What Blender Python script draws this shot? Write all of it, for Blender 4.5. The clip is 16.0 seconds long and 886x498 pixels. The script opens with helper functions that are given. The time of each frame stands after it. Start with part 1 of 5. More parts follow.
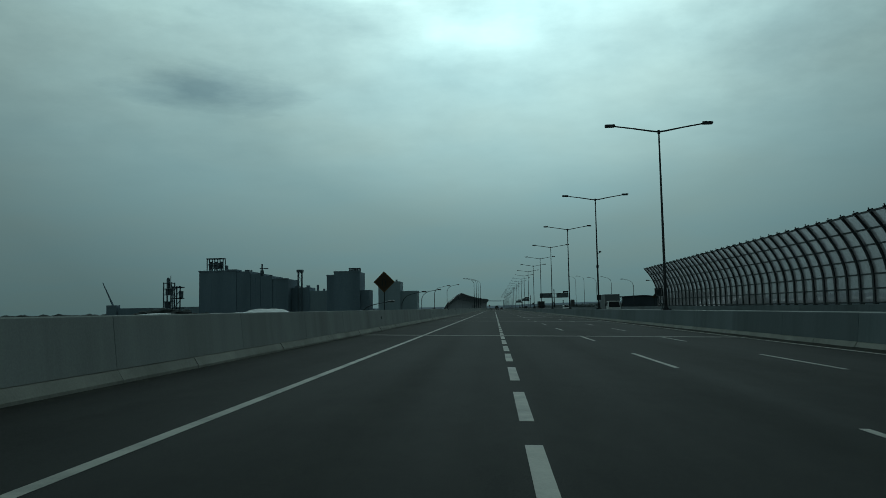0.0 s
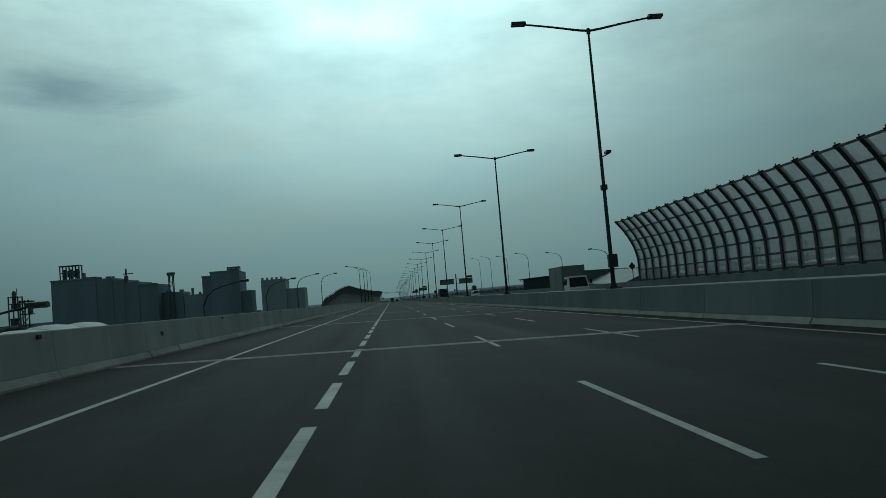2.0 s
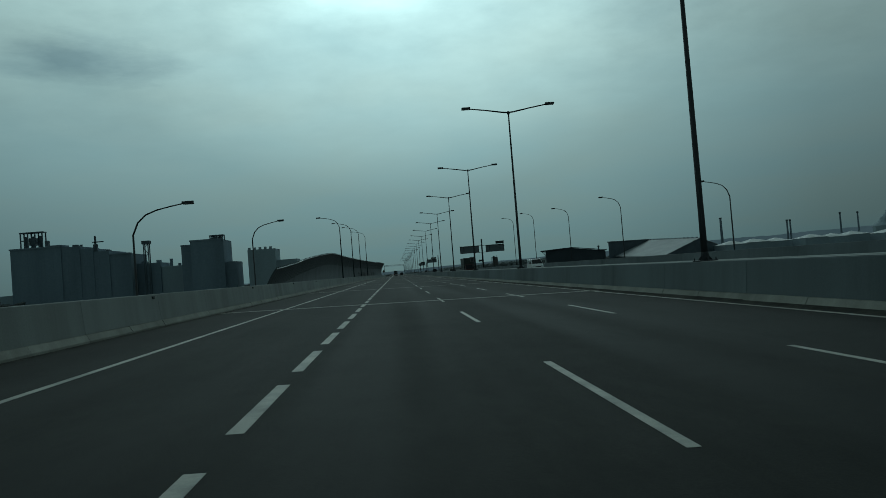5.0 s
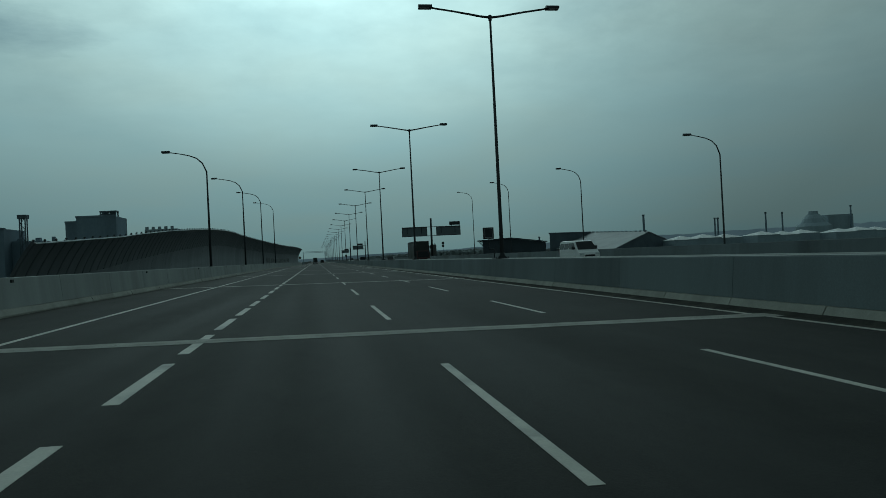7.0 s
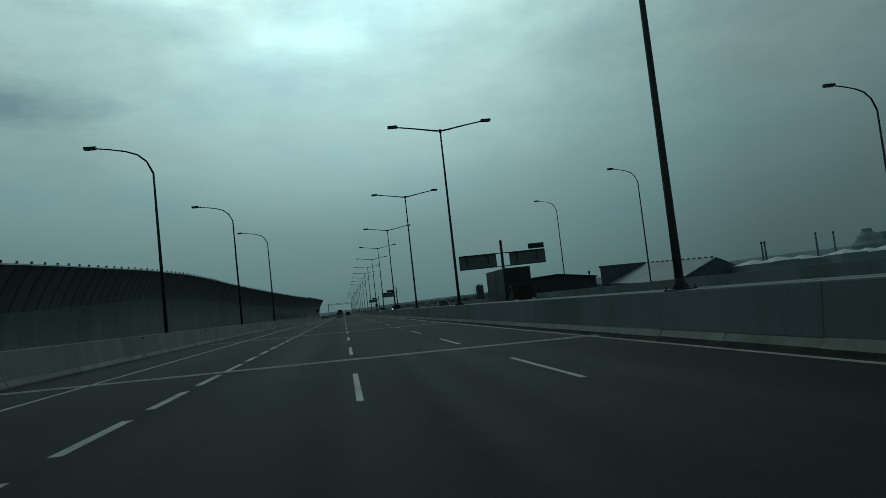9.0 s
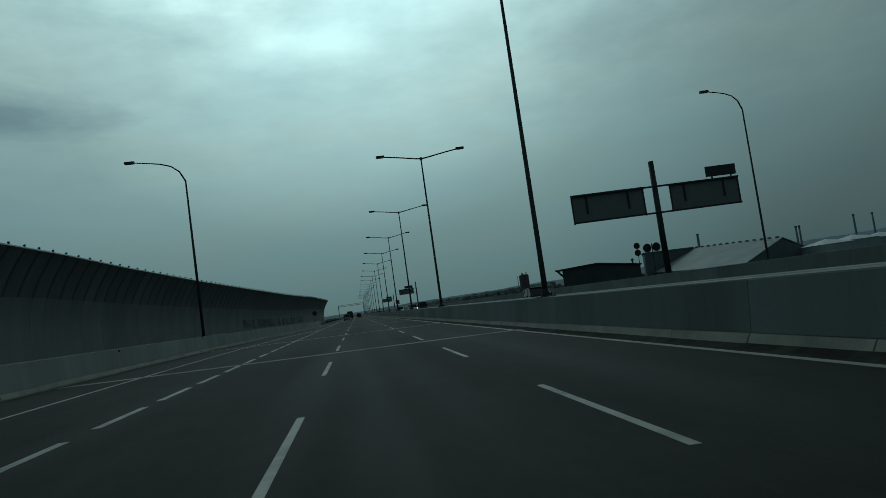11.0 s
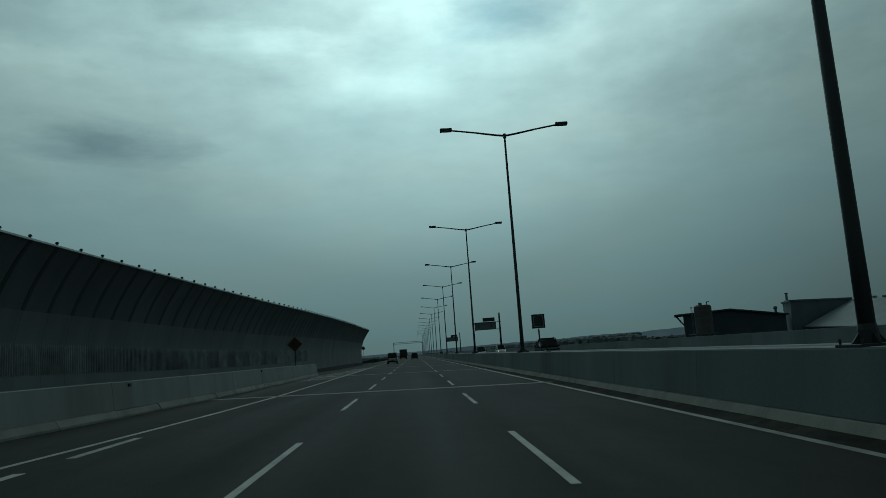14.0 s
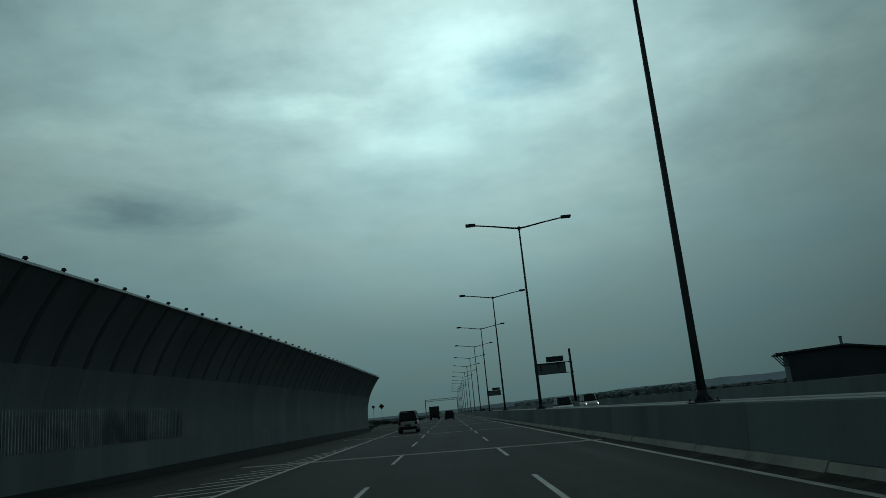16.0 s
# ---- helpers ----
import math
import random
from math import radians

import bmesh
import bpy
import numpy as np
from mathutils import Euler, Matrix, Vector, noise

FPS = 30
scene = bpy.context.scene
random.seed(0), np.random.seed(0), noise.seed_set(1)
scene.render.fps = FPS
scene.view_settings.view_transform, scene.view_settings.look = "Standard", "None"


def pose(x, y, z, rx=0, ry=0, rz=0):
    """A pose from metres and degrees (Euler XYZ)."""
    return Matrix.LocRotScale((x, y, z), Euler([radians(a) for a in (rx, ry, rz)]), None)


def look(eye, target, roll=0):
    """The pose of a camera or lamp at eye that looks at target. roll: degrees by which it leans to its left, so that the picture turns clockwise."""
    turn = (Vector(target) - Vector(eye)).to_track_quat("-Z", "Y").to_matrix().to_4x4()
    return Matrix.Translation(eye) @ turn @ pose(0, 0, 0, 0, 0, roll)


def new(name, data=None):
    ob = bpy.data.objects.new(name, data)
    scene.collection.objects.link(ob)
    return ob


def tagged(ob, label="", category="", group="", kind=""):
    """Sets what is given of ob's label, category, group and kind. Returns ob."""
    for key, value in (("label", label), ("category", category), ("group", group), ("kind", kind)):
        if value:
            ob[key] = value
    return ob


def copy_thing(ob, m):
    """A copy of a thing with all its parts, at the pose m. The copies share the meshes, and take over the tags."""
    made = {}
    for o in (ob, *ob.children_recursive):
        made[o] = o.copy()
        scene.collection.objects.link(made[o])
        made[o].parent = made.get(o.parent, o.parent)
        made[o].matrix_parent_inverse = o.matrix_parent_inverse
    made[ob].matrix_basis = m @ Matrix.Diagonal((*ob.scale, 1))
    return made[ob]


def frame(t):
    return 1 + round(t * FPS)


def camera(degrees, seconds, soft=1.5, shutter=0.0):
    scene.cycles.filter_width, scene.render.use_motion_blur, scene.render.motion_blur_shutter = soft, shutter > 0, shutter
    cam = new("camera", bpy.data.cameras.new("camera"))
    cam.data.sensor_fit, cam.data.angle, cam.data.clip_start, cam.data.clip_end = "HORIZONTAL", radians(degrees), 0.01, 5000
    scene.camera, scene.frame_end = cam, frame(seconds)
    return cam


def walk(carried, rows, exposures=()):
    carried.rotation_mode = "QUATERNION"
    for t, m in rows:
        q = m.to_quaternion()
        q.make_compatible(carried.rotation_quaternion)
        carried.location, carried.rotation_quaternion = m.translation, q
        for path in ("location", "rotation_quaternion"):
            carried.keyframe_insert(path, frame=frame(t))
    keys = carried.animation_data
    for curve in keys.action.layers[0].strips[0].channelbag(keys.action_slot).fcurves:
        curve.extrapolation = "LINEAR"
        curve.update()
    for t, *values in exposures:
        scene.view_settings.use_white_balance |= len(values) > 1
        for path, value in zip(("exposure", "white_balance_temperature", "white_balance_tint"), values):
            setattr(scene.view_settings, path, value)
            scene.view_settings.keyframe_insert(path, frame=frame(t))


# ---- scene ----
cam = camera(62.4, 16.0, soft=0.5)
EXPOSURES = [(0, 0.27), (1.0, 0.45), (1.5, 0.8), (2.0, 0.45), (2.5, 0.28), (3.5, 0.33), (4, 0.22), (6.5, 0.42), (8.0, 0.4), (8.5, 0.22), (11, 0.09), (13, 0.06), (15, -0.03), (15.5, -0.03), (16, -0.14)]
SKY_STOPS = [(0.0, (0.113, 0.202, 0.207)), (0.10, (0.161, 0.270, 0.276)), (0.20, (0.222, 0.36, 0.366)), (0.38, (0.285, 0.45, 0.455)), (0.60, (0.20, 0.32, 0.325)), (1.0, (0.11, 0.18, 0.185))]
GLOW_STOPS = [(0.0, (0.34, 0.34, 0.34)), (0.40, (0.40, 0.40, 0.40)), (0.72, (0.55, 0.55, 0.55)), (0.88, (0.88, 0.88, 0.88)), (0.955, (1.46, 1.42, 1.41)), (1.0, (2.4, 2.25, 2.2))]
PATH = [
    (0, (3.236, 0.0, 1.339), (3.1, 1.989, 1.502), -1.0),
    (0.5, (3.559, 12.459, 1.398), (3.58, 14.456, 1.502), -1.0),
    (1, (3.916, 25.074, 1.399), (3.943, 27.073, 1.454), -2.6),
    (1.5, (4.288, 37.602, 1.382), (4.487, 39.591, 1.306), -5.4),
    (2, (4.547, 50.069, 1.349), (4.699, 52.059, 1.476), -4.9),
    (2.5, (4.773, 62.93, 1.387), (4.909, 64.922, 1.51), -5.1),
    (3, (4.95, 75.327, 1.38), (5.023, 77.323, 1.48), -6.9),
    (3.5, (5.034, 87.751, 1.356), (5.108, 89.75, 1.395), -3.6),
    (4, (5.062, 100.685, 1.372), (5.122, 102.682, 1.467), -4.6),
    (6.5, (5.354, 168.087, 1.382), (5.666, 170.063, 1.37), -3.0),
    (7, (5.571, 181.339, 1.357), (5.915, 183.31, 1.372), -2.9),
    (7.5, (5.828, 195.018, 1.371), (6.148, 196.989, 1.495), -2.7),
    (8, (6.077, 208.229, 1.371), (6.378, 210.205, 1.456), -1.8),
    (8.5, (6.532, 221.27, 1.34), (6.845, 223.24, 1.485), -4.7),
    (11, (8.039, 288.94, 1.33), (8.295, 290.918, 1.474), -8.1),
    (11.5, (8.227, 302.98, 1.306), (8.453, 304.96, 1.476), -7.1),
    (12, (8.373, 316.658, 1.308), (8.556, 318.64, 1.498), -4.5),
    (12.5, (8.591, 330.585, 1.303), (8.757, 332.571, 1.467), -5.3),
    (13, (8.863, 344.286, 1.304), (8.965, 346.279, 1.441), -5.1),
    (13.5, (8.95, 358.32, 1.312), (9.015, 360.306, 1.544), -4.5),
    (14, (9.053, 372.177, 1.307), (9.148, 374.155, 1.586), -4.1),
    (14.5, (9.282, 385.902, 1.269), (9.349, 387.872, 1.603), -5.1),
    (15, (9.179, 399.167, 1.302), (9.212, 401.149, 1.567), -4.8),
    (15.5, (9.043, 413.269, 1.309), (9.05, 415.247, 1.6), -4.6),
    (16, (8.928, 427.559, 1.355), (8.954, 429.511, 1.791), -5.7),
]
walk(cam, [(t, look(eye, target, roll)) for t, eye, target, roll in PATH], EXPOSURES)

# ---------- world, sun ----------
SUN_ELEVATION, SUN_AZIMUTH = 34.0, 2.5   # degrees; azimuth to the right of the road's direction
world = bpy.data.worlds.new("overcast_sky")
scene.world = world
world.use_nodes = True


def wire(tree):
    """Short forms for node trees: add a node, set its inputs, link sockets."""
    def add(kind, props=None, **ins):
        n = tree.nodes.new(kind)
        for k, v in (props or {}).items():
            if k == "operation":
                n.operation = v
            elif k == "blend_type":
                n.blend_type = v
            elif k == "data_type":
                n.data_type = v
        for k, v in ins.items():
            key = k.replace("_", " ")
            sock = n.inputs[int(k[1:])] if k[0] == "i" and k[1:].isdigit() else n.inputs[key]
            if isinstance(v, bpy.types.NodeSocket):
                tree.links.new(v, sock)
            else:
                sock.default_value = v
        return n
    return add


def ramp_node(tree, fac, stops):
    n = tree.nodes.new("ShaderNodeValToRGB")
    tree.links.new(fac, n.inputs[0])
    cr = n.color_ramp
    while len(cr.elements) < len(stops):
        cr.elements.new(0.5)
    for e, (p, c) in zip(cr.elements, stops):
        e.position, e.color = p, (*c, 1) if len(c) == 3 else c
    return n.outputs[0]


def build_sky():
    t = world.node_tree
    t.nodes.clear()
    add = wire(t)
    co = add("ShaderNodeTexCoord").outputs["Generated"]
    d = add("ShaderNodeVectorMath", {"operation": "NORMALIZE"}, i0=co).outputs[0]
    sep = add("ShaderNodeSeparateXYZ", Vector=d)
    up = sep.outputs[2]
    # cloud layer: the direction laid onto a level sheet
    den = add("ShaderNodeMath", {"operation": "ADD"}, i0=add("ShaderNodeMath", {"operation": "MAXIMUM"}, i0=up, i1=0.0).outputs[0], i1=0.16).outputs[0]
    u = add("ShaderNodeMath", {"operation": "DIVIDE"}, i0=sep.outputs[0], i1=den).outputs[0]
    v = add("ShaderNodeMath", {"operation": "DIVIDE"}, i0=sep.outputs[1], i1=den).outputs[0]
    sheet = add("ShaderNodeCombineXYZ", X=u, Y=v, Z=0.0).outputs[0]
    big = add("ShaderNodeTexNoise", Vector=sheet, Scale=0.62, Detail=5.0, Roughness=0.5).outputs[0]
    fine = add("ShaderNodeTexNoise", Vector=sheet, Scale=2.1, Detail=6.0, Roughness=0.55).outputs[0]
    mixn = add("ShaderNodeMath", {"operation": "MULTIPLY_ADD"}, i0=fine, i1=0.35, i2=add("ShaderNodeMath", {"operation": "MULTIPLY"}, i0=big, i1=0.65).outputs[0]).outputs[0]
    wisp = add("ShaderNodeTexNoise", Vector=sheet, Scale=5.2, Detail=5.0, Roughness=0.6).outputs[0]
    mixn = add("ShaderNodeMath", {"operation": "MULTIPLY_ADD"}, i0=wisp, i1=0.20, i2=add("ShaderNodeMath", {"operation": "MULTIPLY"}, i0=mixn, i1=0.80).outputs[0]).outputs[0]
    cloud = ramp_node(t, mixn, [(0.37, (0.58, 0.62, 0.65)), (0.50, (0.98, 0.98, 0.98)), (0.62, (1.32, 1.30, 1.28))])
    # low down the cloud melts into haze
    clear_of_haze = ramp_node(t, up, [(0.13, (0, 0, 0)), (0.44, (1, 1, 1))])
    cloud = add("ShaderNodeMix", {"data_type": "RGBA", "blend_type": "MIX"}, i0=clear_of_haze, i6=(1, 1, 1, 1), i7=cloud).outputs[2]
    # brightness from the horizon up
    lift = ramp_node(t, up, SKY_STOPS)
    # glow of the hidden sun
    a, e = math.radians(SUN_AZIMUTH), math.radians(SUN_ELEVATION)
    sun_way = (math.sin(a) * math.cos(e), math.cos(a) * math.cos(e), math.sin(e))
    dot = add("ShaderNodeVectorMath", {"operation": "DOT_PRODUCT"}, i0=d, i1=sun_way).outputs["Value"]
    glow = ramp_node(t, dot, GLOW_STOPS)
    c1 = add("ShaderNodeMix", {"data_type": "RGBA", "blend_type": "MULTIPLY"}, i0=1.0, i6=lift, i7=cloud).outputs[2]
    c2 = add("ShaderNodeMix", {"data_type": "RGBA", "blend_type": "MULTIPLY"}, i0=1.0, i6=c1, i7=glow).outputs[2]
    # single clouds: a dark bank, two bright ridges, a bluish gap
    ahead = add("ShaderNodeMath", {"operation": "MAXIMUM"}, i0=sep.outputs[1], i1=0.05).outputs[0]
    across = add("ShaderNodeMath", {"operation": "DIVIDE"}, i0=sep.outputs[0], i1=ahead).outputs[0]

    def lone_cloud(below, azimuth, height, half_wide, half_high, tint):
        du = add("ShaderNodeMath", {"operation": "MULTIPLY_ADD"}, i0=across, i1=1 / math.tan(radians(half_wide)), i2=-math.tan(radians(azimuth)) / math.tan(radians(half_wide))).outputs[0]
        dv = add("ShaderNodeMath", {"operation": "MULTIPLY_ADD"}, i0=up, i1=1 / math.sin(radians(half_high)), i2=-math.sin(radians(height)) / math.sin(radians(half_high))).outputs[0]
        flat = add("ShaderNodeCombineXYZ", X=du, Y=dv, Z=azimuth).outputs[0]
        size = add("ShaderNodeVectorMath", {"operation": "LENGTH"}, i0=add("ShaderNodeCombineXYZ", X=du, Y=dv, Z=0.0).outputs[0]).outputs["Value"]
        ragged = add("ShaderNodeTexNoise", Vector=flat, Scale=1.1, Detail=5.0, Roughness=0.6).outputs[0]
        r = add("ShaderNodeMath", {"operation": "MULTIPLY_ADD"}, i0=ragged, i1=1.5, i2=size).outputs[0]
        half = add("ShaderNodeMath", {"operation": "MULTIPLY"}, i0=r, i1=0.4).outputs[0]
        k = ramp_node(t, half, [(0.38, (1, 1, 1)), (0.72, (0, 0, 0))])
        f = add("ShaderNodeMix", {"data_type": "RGBA", "blend_type": "MIX"}, i0=k, i6=(1, 1, 1, 1), i7=(*tint, 1)).outputs[2]
        return add("ShaderNodeMix", {"data_type": "RGBA", "blend_type": "MULTIPLY"}, i0=1.0, i6=below, i7=f).outputs[2]

    for spot in ((-22.0, 16.6, 8.5, 1.9, (0.60, 0.64, 0.69)), (-12.0, 24.0, 9.0, 1.5, (1.28, 1.27, 1.24)), (-2.0, 21.0, 8.0, 2.2, (1.16, 1.15, 1.14)),
                 (9.5, 25.4, 6.0, 2.2, (0.66, 0.74, 0.80)), (23.0, 19.0, 10.0, 4.5, (0.74, 0.76, 0.78)), (3.0, 28.5, 7.0, 2.2, (1.20, 1.19, 1.18)), (-27.0, 22.0, 6.0, 1.4, (1.15, 1.14, 1.12))):
        c2 = lone_cloud(c2, *spot)
    # warmer and cooler stretches of cloud, and an added dimming towards the right
    hue = add("ShaderNodeTexNoise", Vector=sheet, Scale=0.9, Detail=3.0, Roughness=0.5).outputs[0]
    tint = ramp_node(t, hue, [(0.36, (1.03, 0.995, 0.97)), (0.50, (0.995, 1.0, 1.0)), (0.64, (0.955, 1.0, 1.02))])
    c2 = add("ShaderNodeMix", {"data_type": "RGBA", "blend_type": "MULTIPLY"}, i0=1.0, i6=c2, i7=tint).outputs[2]
    right_dim = ramp_node(t, across, [(0.28, (1.03, 1.03, 1.03)), (0.62, (0.81, 0.81, 0.815))])
    c2 = add("ShaderNodeMix", {"data_type": "RGBA", "blend_type": "MULTIPLY"}, i0=1.0, i6=c2, i7=right_dim).outputs[2]
    # a little clear sky behind thin cloud
    sky = t.nodes.new("ShaderNodeTexSky")
    sky.sky_type = "NISHITA"
    sky.sun_disc = False
    sky.sun_elevation, sky.sun_rotation = e, a
    clear = add("ShaderNodeMix", {"data_type": "RGBA", "blend_type": "MULTIPLY"}, i0=1.0, i6=sky.outputs[0], i7=(0.045, 0.075, 0.08, 1)).outputs[2]
    thin = ramp_node(t, mixn, [(0.30, (0.22, 0.22, 0.22)), (0.40, (0.0, 0.0, 0.0))])
    thin = add("ShaderNodeMix", {"data_type": "RGBA", "blend_type": "MULTIPLY"}, i0=1.0, i6=thin, i7=clear_of_haze).outputs[2]
    c3 = add("ShaderNodeMix", {"data_type": "RGBA", "blend_type": "MIX"}, i0=thin, i6=c2, i7=clear).outputs[2]
    bg = add("ShaderNodeBackground", Color=c3, Strength=1.0)
    out = add("ShaderNodeOutputWorld", Surface=bg.outputs[0])


build_sky()
sun = new("sun", bpy.data.lights.new("sun", "SUN"))
sun.data.energy, sun.data.angle, sun.data.color = 0.12, radians(30), (0.80, 1.0, 1.0)
sun.matrix_world = look((math.sin(radians(SUN_AZIMUTH)) * 50, 50, 50 * math.tan(radians(SUN_ELEVATION))), (0, 0, 0))
tagged(sun, "veiled daylight through overcast cloud", "sun", kind="structure")


# ---------- materials ----------
def material(name, base, rough=0.7, metal=0.0, spread=0.18, scale=3.0, fine=40.0, bump=0.15, stain=None, stain_amount=0.0,
             streak=False, spec=0.4, per_object=0.0):
    """Two scales of variation, fine relief, and stains or streaks."""
    m = bpy.data.materials.new(name)
    m.use_nodes = True
    t = m.node_tree
    t.nodes.clear()
    add = wire(t)
    co = add("ShaderNodeNewGeometry").outputs["Position"]
    vec = co
    if streak:
        vec = add("ShaderNodeVectorMath", {"operation": "MULTIPLY"}, i0=co, i1=(1.0, 1.0, 0.12)).outputs[0]
    n1 = add("ShaderNodeTexNoise", Vector=vec, Scale=scale, Detail=5.0, Roughness=0.6).outputs[0]
    n2 = add("ShaderNodeTexNoise", Vector=co, Scale=fine, Detail=3.0, Roughness=0.6).outputs[0]
    lo = tuple(c * (1 - spread) for c in base)
    hi = tuple(min(1, c * (1 + spread)) for c in base)
    col = ramp_node(t, n1, [(0.3, lo), (0.7, hi)])
    g = ramp_node(t, n2, [(0.3, (0.92, 0.92, 0.92)), (0.7, (1.07, 1.07, 1.07))])
    col = add("ShaderNodeMix", {"data_type": "RGBA", "blend_type": "MULTIPLY"}, i0=1.0, i6=col, i7=g).outputs[2]
    if stain:
        n3 = add("ShaderNodeTexNoise", Vector=vec, Scale=scale * 0.37, Detail=8.0, Roughness=0.7).outputs[0]
        k = ramp_node(t, n3, [(0.48, (0, 0, 0)), (0.68, (stain_amount,) * 3)])
        col = add("ShaderNodeMix", {"data_type": "RGBA", "blend_type": "MIX"}, i0=k, i6=col, i7=(*stain, 1)).outputs[2]
    if per_object:
        r = add("ShaderNodeObjectInfo").outputs["Random"]
        f = ramp_node(t, r, [(0.0, (1 - per_object,) * 3), (1.0, (1 + per_object,) * 3)])
        col = add("ShaderNodeMix", {"data_type": "RGBA", "blend_type": "MULTIPLY"}, i0=1.0, i6=col, i7=f).outputs[2]
    b = add("ShaderNodeBsdfPrincipled", Base_Color=col, Roughness=rough, Metallic=metal)
    b.inputs["Specular IOR Level"].default_value = spec
    if bump:
        bp = add("ShaderNodeBump", Height=n2, Strength=bump, Distance=0.02)
        t.links.new(bp.outputs[0], b.inputs["Normal"])
    add("ShaderNodeOutputMaterial", Surface=b.outputs[0])
    return m


def asphalt_material():
    """Dark asphalt: aggregate grain, long wheel tracks along the lanes, patches and old oil."""
    m = bpy.data.materials.new("asphalt")
    m.use_nodes = True
    t = m.node_tree
    t.nodes.clear()
    add = wire(t)
    co = add("ShaderNodeNewGeometry").outputs["Position"]
    grain = add("ShaderNodeTexNoise", Vector=co, Scale=55.0, Detail=4.0, Roughness=0.7).outputs[0]
    lane = add("ShaderNodeVectorMath", {"operation": "MULTIPLY"}, i0=co, i1=(1.0, 0.02, 1.0)).outputs[0]
    track = add("ShaderNodeTexNoise", Vector=lane, Scale=0.9, Detail=4.0, Roughness=0.55).outputs[0]
    patch = add("ShaderNodeTexNoise", Vector=co, Scale=0.16, Detail=6.0, Roughness=0.62).outputs[0]
    col = ramp_node(t, track, [(0.3, (0.0108, 0.0105, 0.0094)), (0.7, (0.0192, 0.0186, 0.0167))])
    mid = add("ShaderNodeTexNoise", Vector=add("ShaderNodeVectorMath", {"operation": "MULTIPLY"}, i0=co, i1=(1.0, 0.35, 1.0)).outputs[0], Scale=3.4, Detail=5.0, Roughness=0.7).outputs[0]
    q = ramp_node(t, mid, [(0.34, (0.78, 0.78, 0.78)), (0.66, (1.24, 1.23, 1.22))])
    p = ramp_node(t, patch, [(0.32, (0.64, 0.66, 0.64)), (0.68, (1.40, 1.38, 1.36))])
    g = ramp_node(t, grain, [(0.3, (0.65, 0.65, 0.65)), (0.72, (1.4, 1.4, 1.4))])
    col = add("ShaderNodeMix", {"data_type": "RGBA", "blend_type": "MULTIPLY"}, i0=1.0, i6=col, i7=q).outputs[2]
    col = add("ShaderNodeMix", {"data_type": "RGBA", "blend_type": "MULTIPLY"}, i0=1.0, i6=col, i7=p).outputs[2]
    col = add("ShaderNodeMix", {"data_type": "RGBA", "blend_type": "MULTIPLY"}, i0=1.0, i6=col, i7=g).outputs[2]
    rough = ramp_node(t, track, [(0.3, (0.78,) * 3), (0.7, (0.92,) * 3)])
    b = add("ShaderNodeBsdfPrincipled", Base_Color=col, Roughness=rough)
    b.inputs["Specular IOR Level"].default_value = 0.23
    bp = add("ShaderNodeBump", Height=grain, Strength=0.35, Distance=0.01)
    t.links.new(bp.outputs[0], b.inputs["Normal"])
    add("ShaderNodeOutputMaterial", Surface=b.outputs[0])
    return m


def see_through(name, tint, veil):
    """A translucent sheet: most light passes straight, a dusty part scatters."""
    m = bpy.data.materials.new(name)
    m.use_nodes = True
    t = m.node_tree
    t.nodes.clear()
    add = wire(t)
    co = add("ShaderNodeNewGeometry").outputs["Position"]
    dust = add("ShaderNodeTexNoise", Vector=co, Scale=0.9, Detail=6.0, Roughness=0.65).outputs[0]
    k = ramp_node(t, dust, [(0.3, (veil * 0.7,) * 3), (0.7, (veil * 1.3,) * 3)])
    clear = add("ShaderNodeBsdfTransparent", Color=(*tint, 1))
    # dust on the sheet scatters light both back and through
    back = add("ShaderNodeBsdfDiffuse", Color=(0.50, 0.49, 0.51, 1))
    through_film = add("ShaderNodeBsdfTranslucent", Color=(0.80, 0.77, 0.79, 1))
    film = add("ShaderNodeMixShader", i0=0.75, i1=back.outputs[0], i2=through_film.outputs[0])
    gloss = add("ShaderNodeBsdfGlossy", Color=(0.9, 0.9, 0.9, 1), Roughness=0.25)
    film = add("ShaderNodeMixShader", i0=0.06, i1=film.outputs[0], i2=gloss.outputs[0])
    mix = add("ShaderNodeMixShader", i0=k, i1=clear.outputs[0], i2=film.outputs[0])
    add("ShaderNodeOutputMaterial", Surface=mix.outputs[0])
    return m


def lamp_glow(name, col, power):
    m = bpy.data.materials.new(name)
    m.use_nodes = True
    b = m.node_tree.nodes["Principled BSDF"]
    b.inputs["Base Color"].default_value = (*col, 1)
    b.inputs["Emission Color"].default_value = (*col, 1)
    b.inputs["Emission Strength"].default_value = power
    return m


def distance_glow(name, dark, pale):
    """Land so far off that only the light of the air before it is seen, put in as emission."""
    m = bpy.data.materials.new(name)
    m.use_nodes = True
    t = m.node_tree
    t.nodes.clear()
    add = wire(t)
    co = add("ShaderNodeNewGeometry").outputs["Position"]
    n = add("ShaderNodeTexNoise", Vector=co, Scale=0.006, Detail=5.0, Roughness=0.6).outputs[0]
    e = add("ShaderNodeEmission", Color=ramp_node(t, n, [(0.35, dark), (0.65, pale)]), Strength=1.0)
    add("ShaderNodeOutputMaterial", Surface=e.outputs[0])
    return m


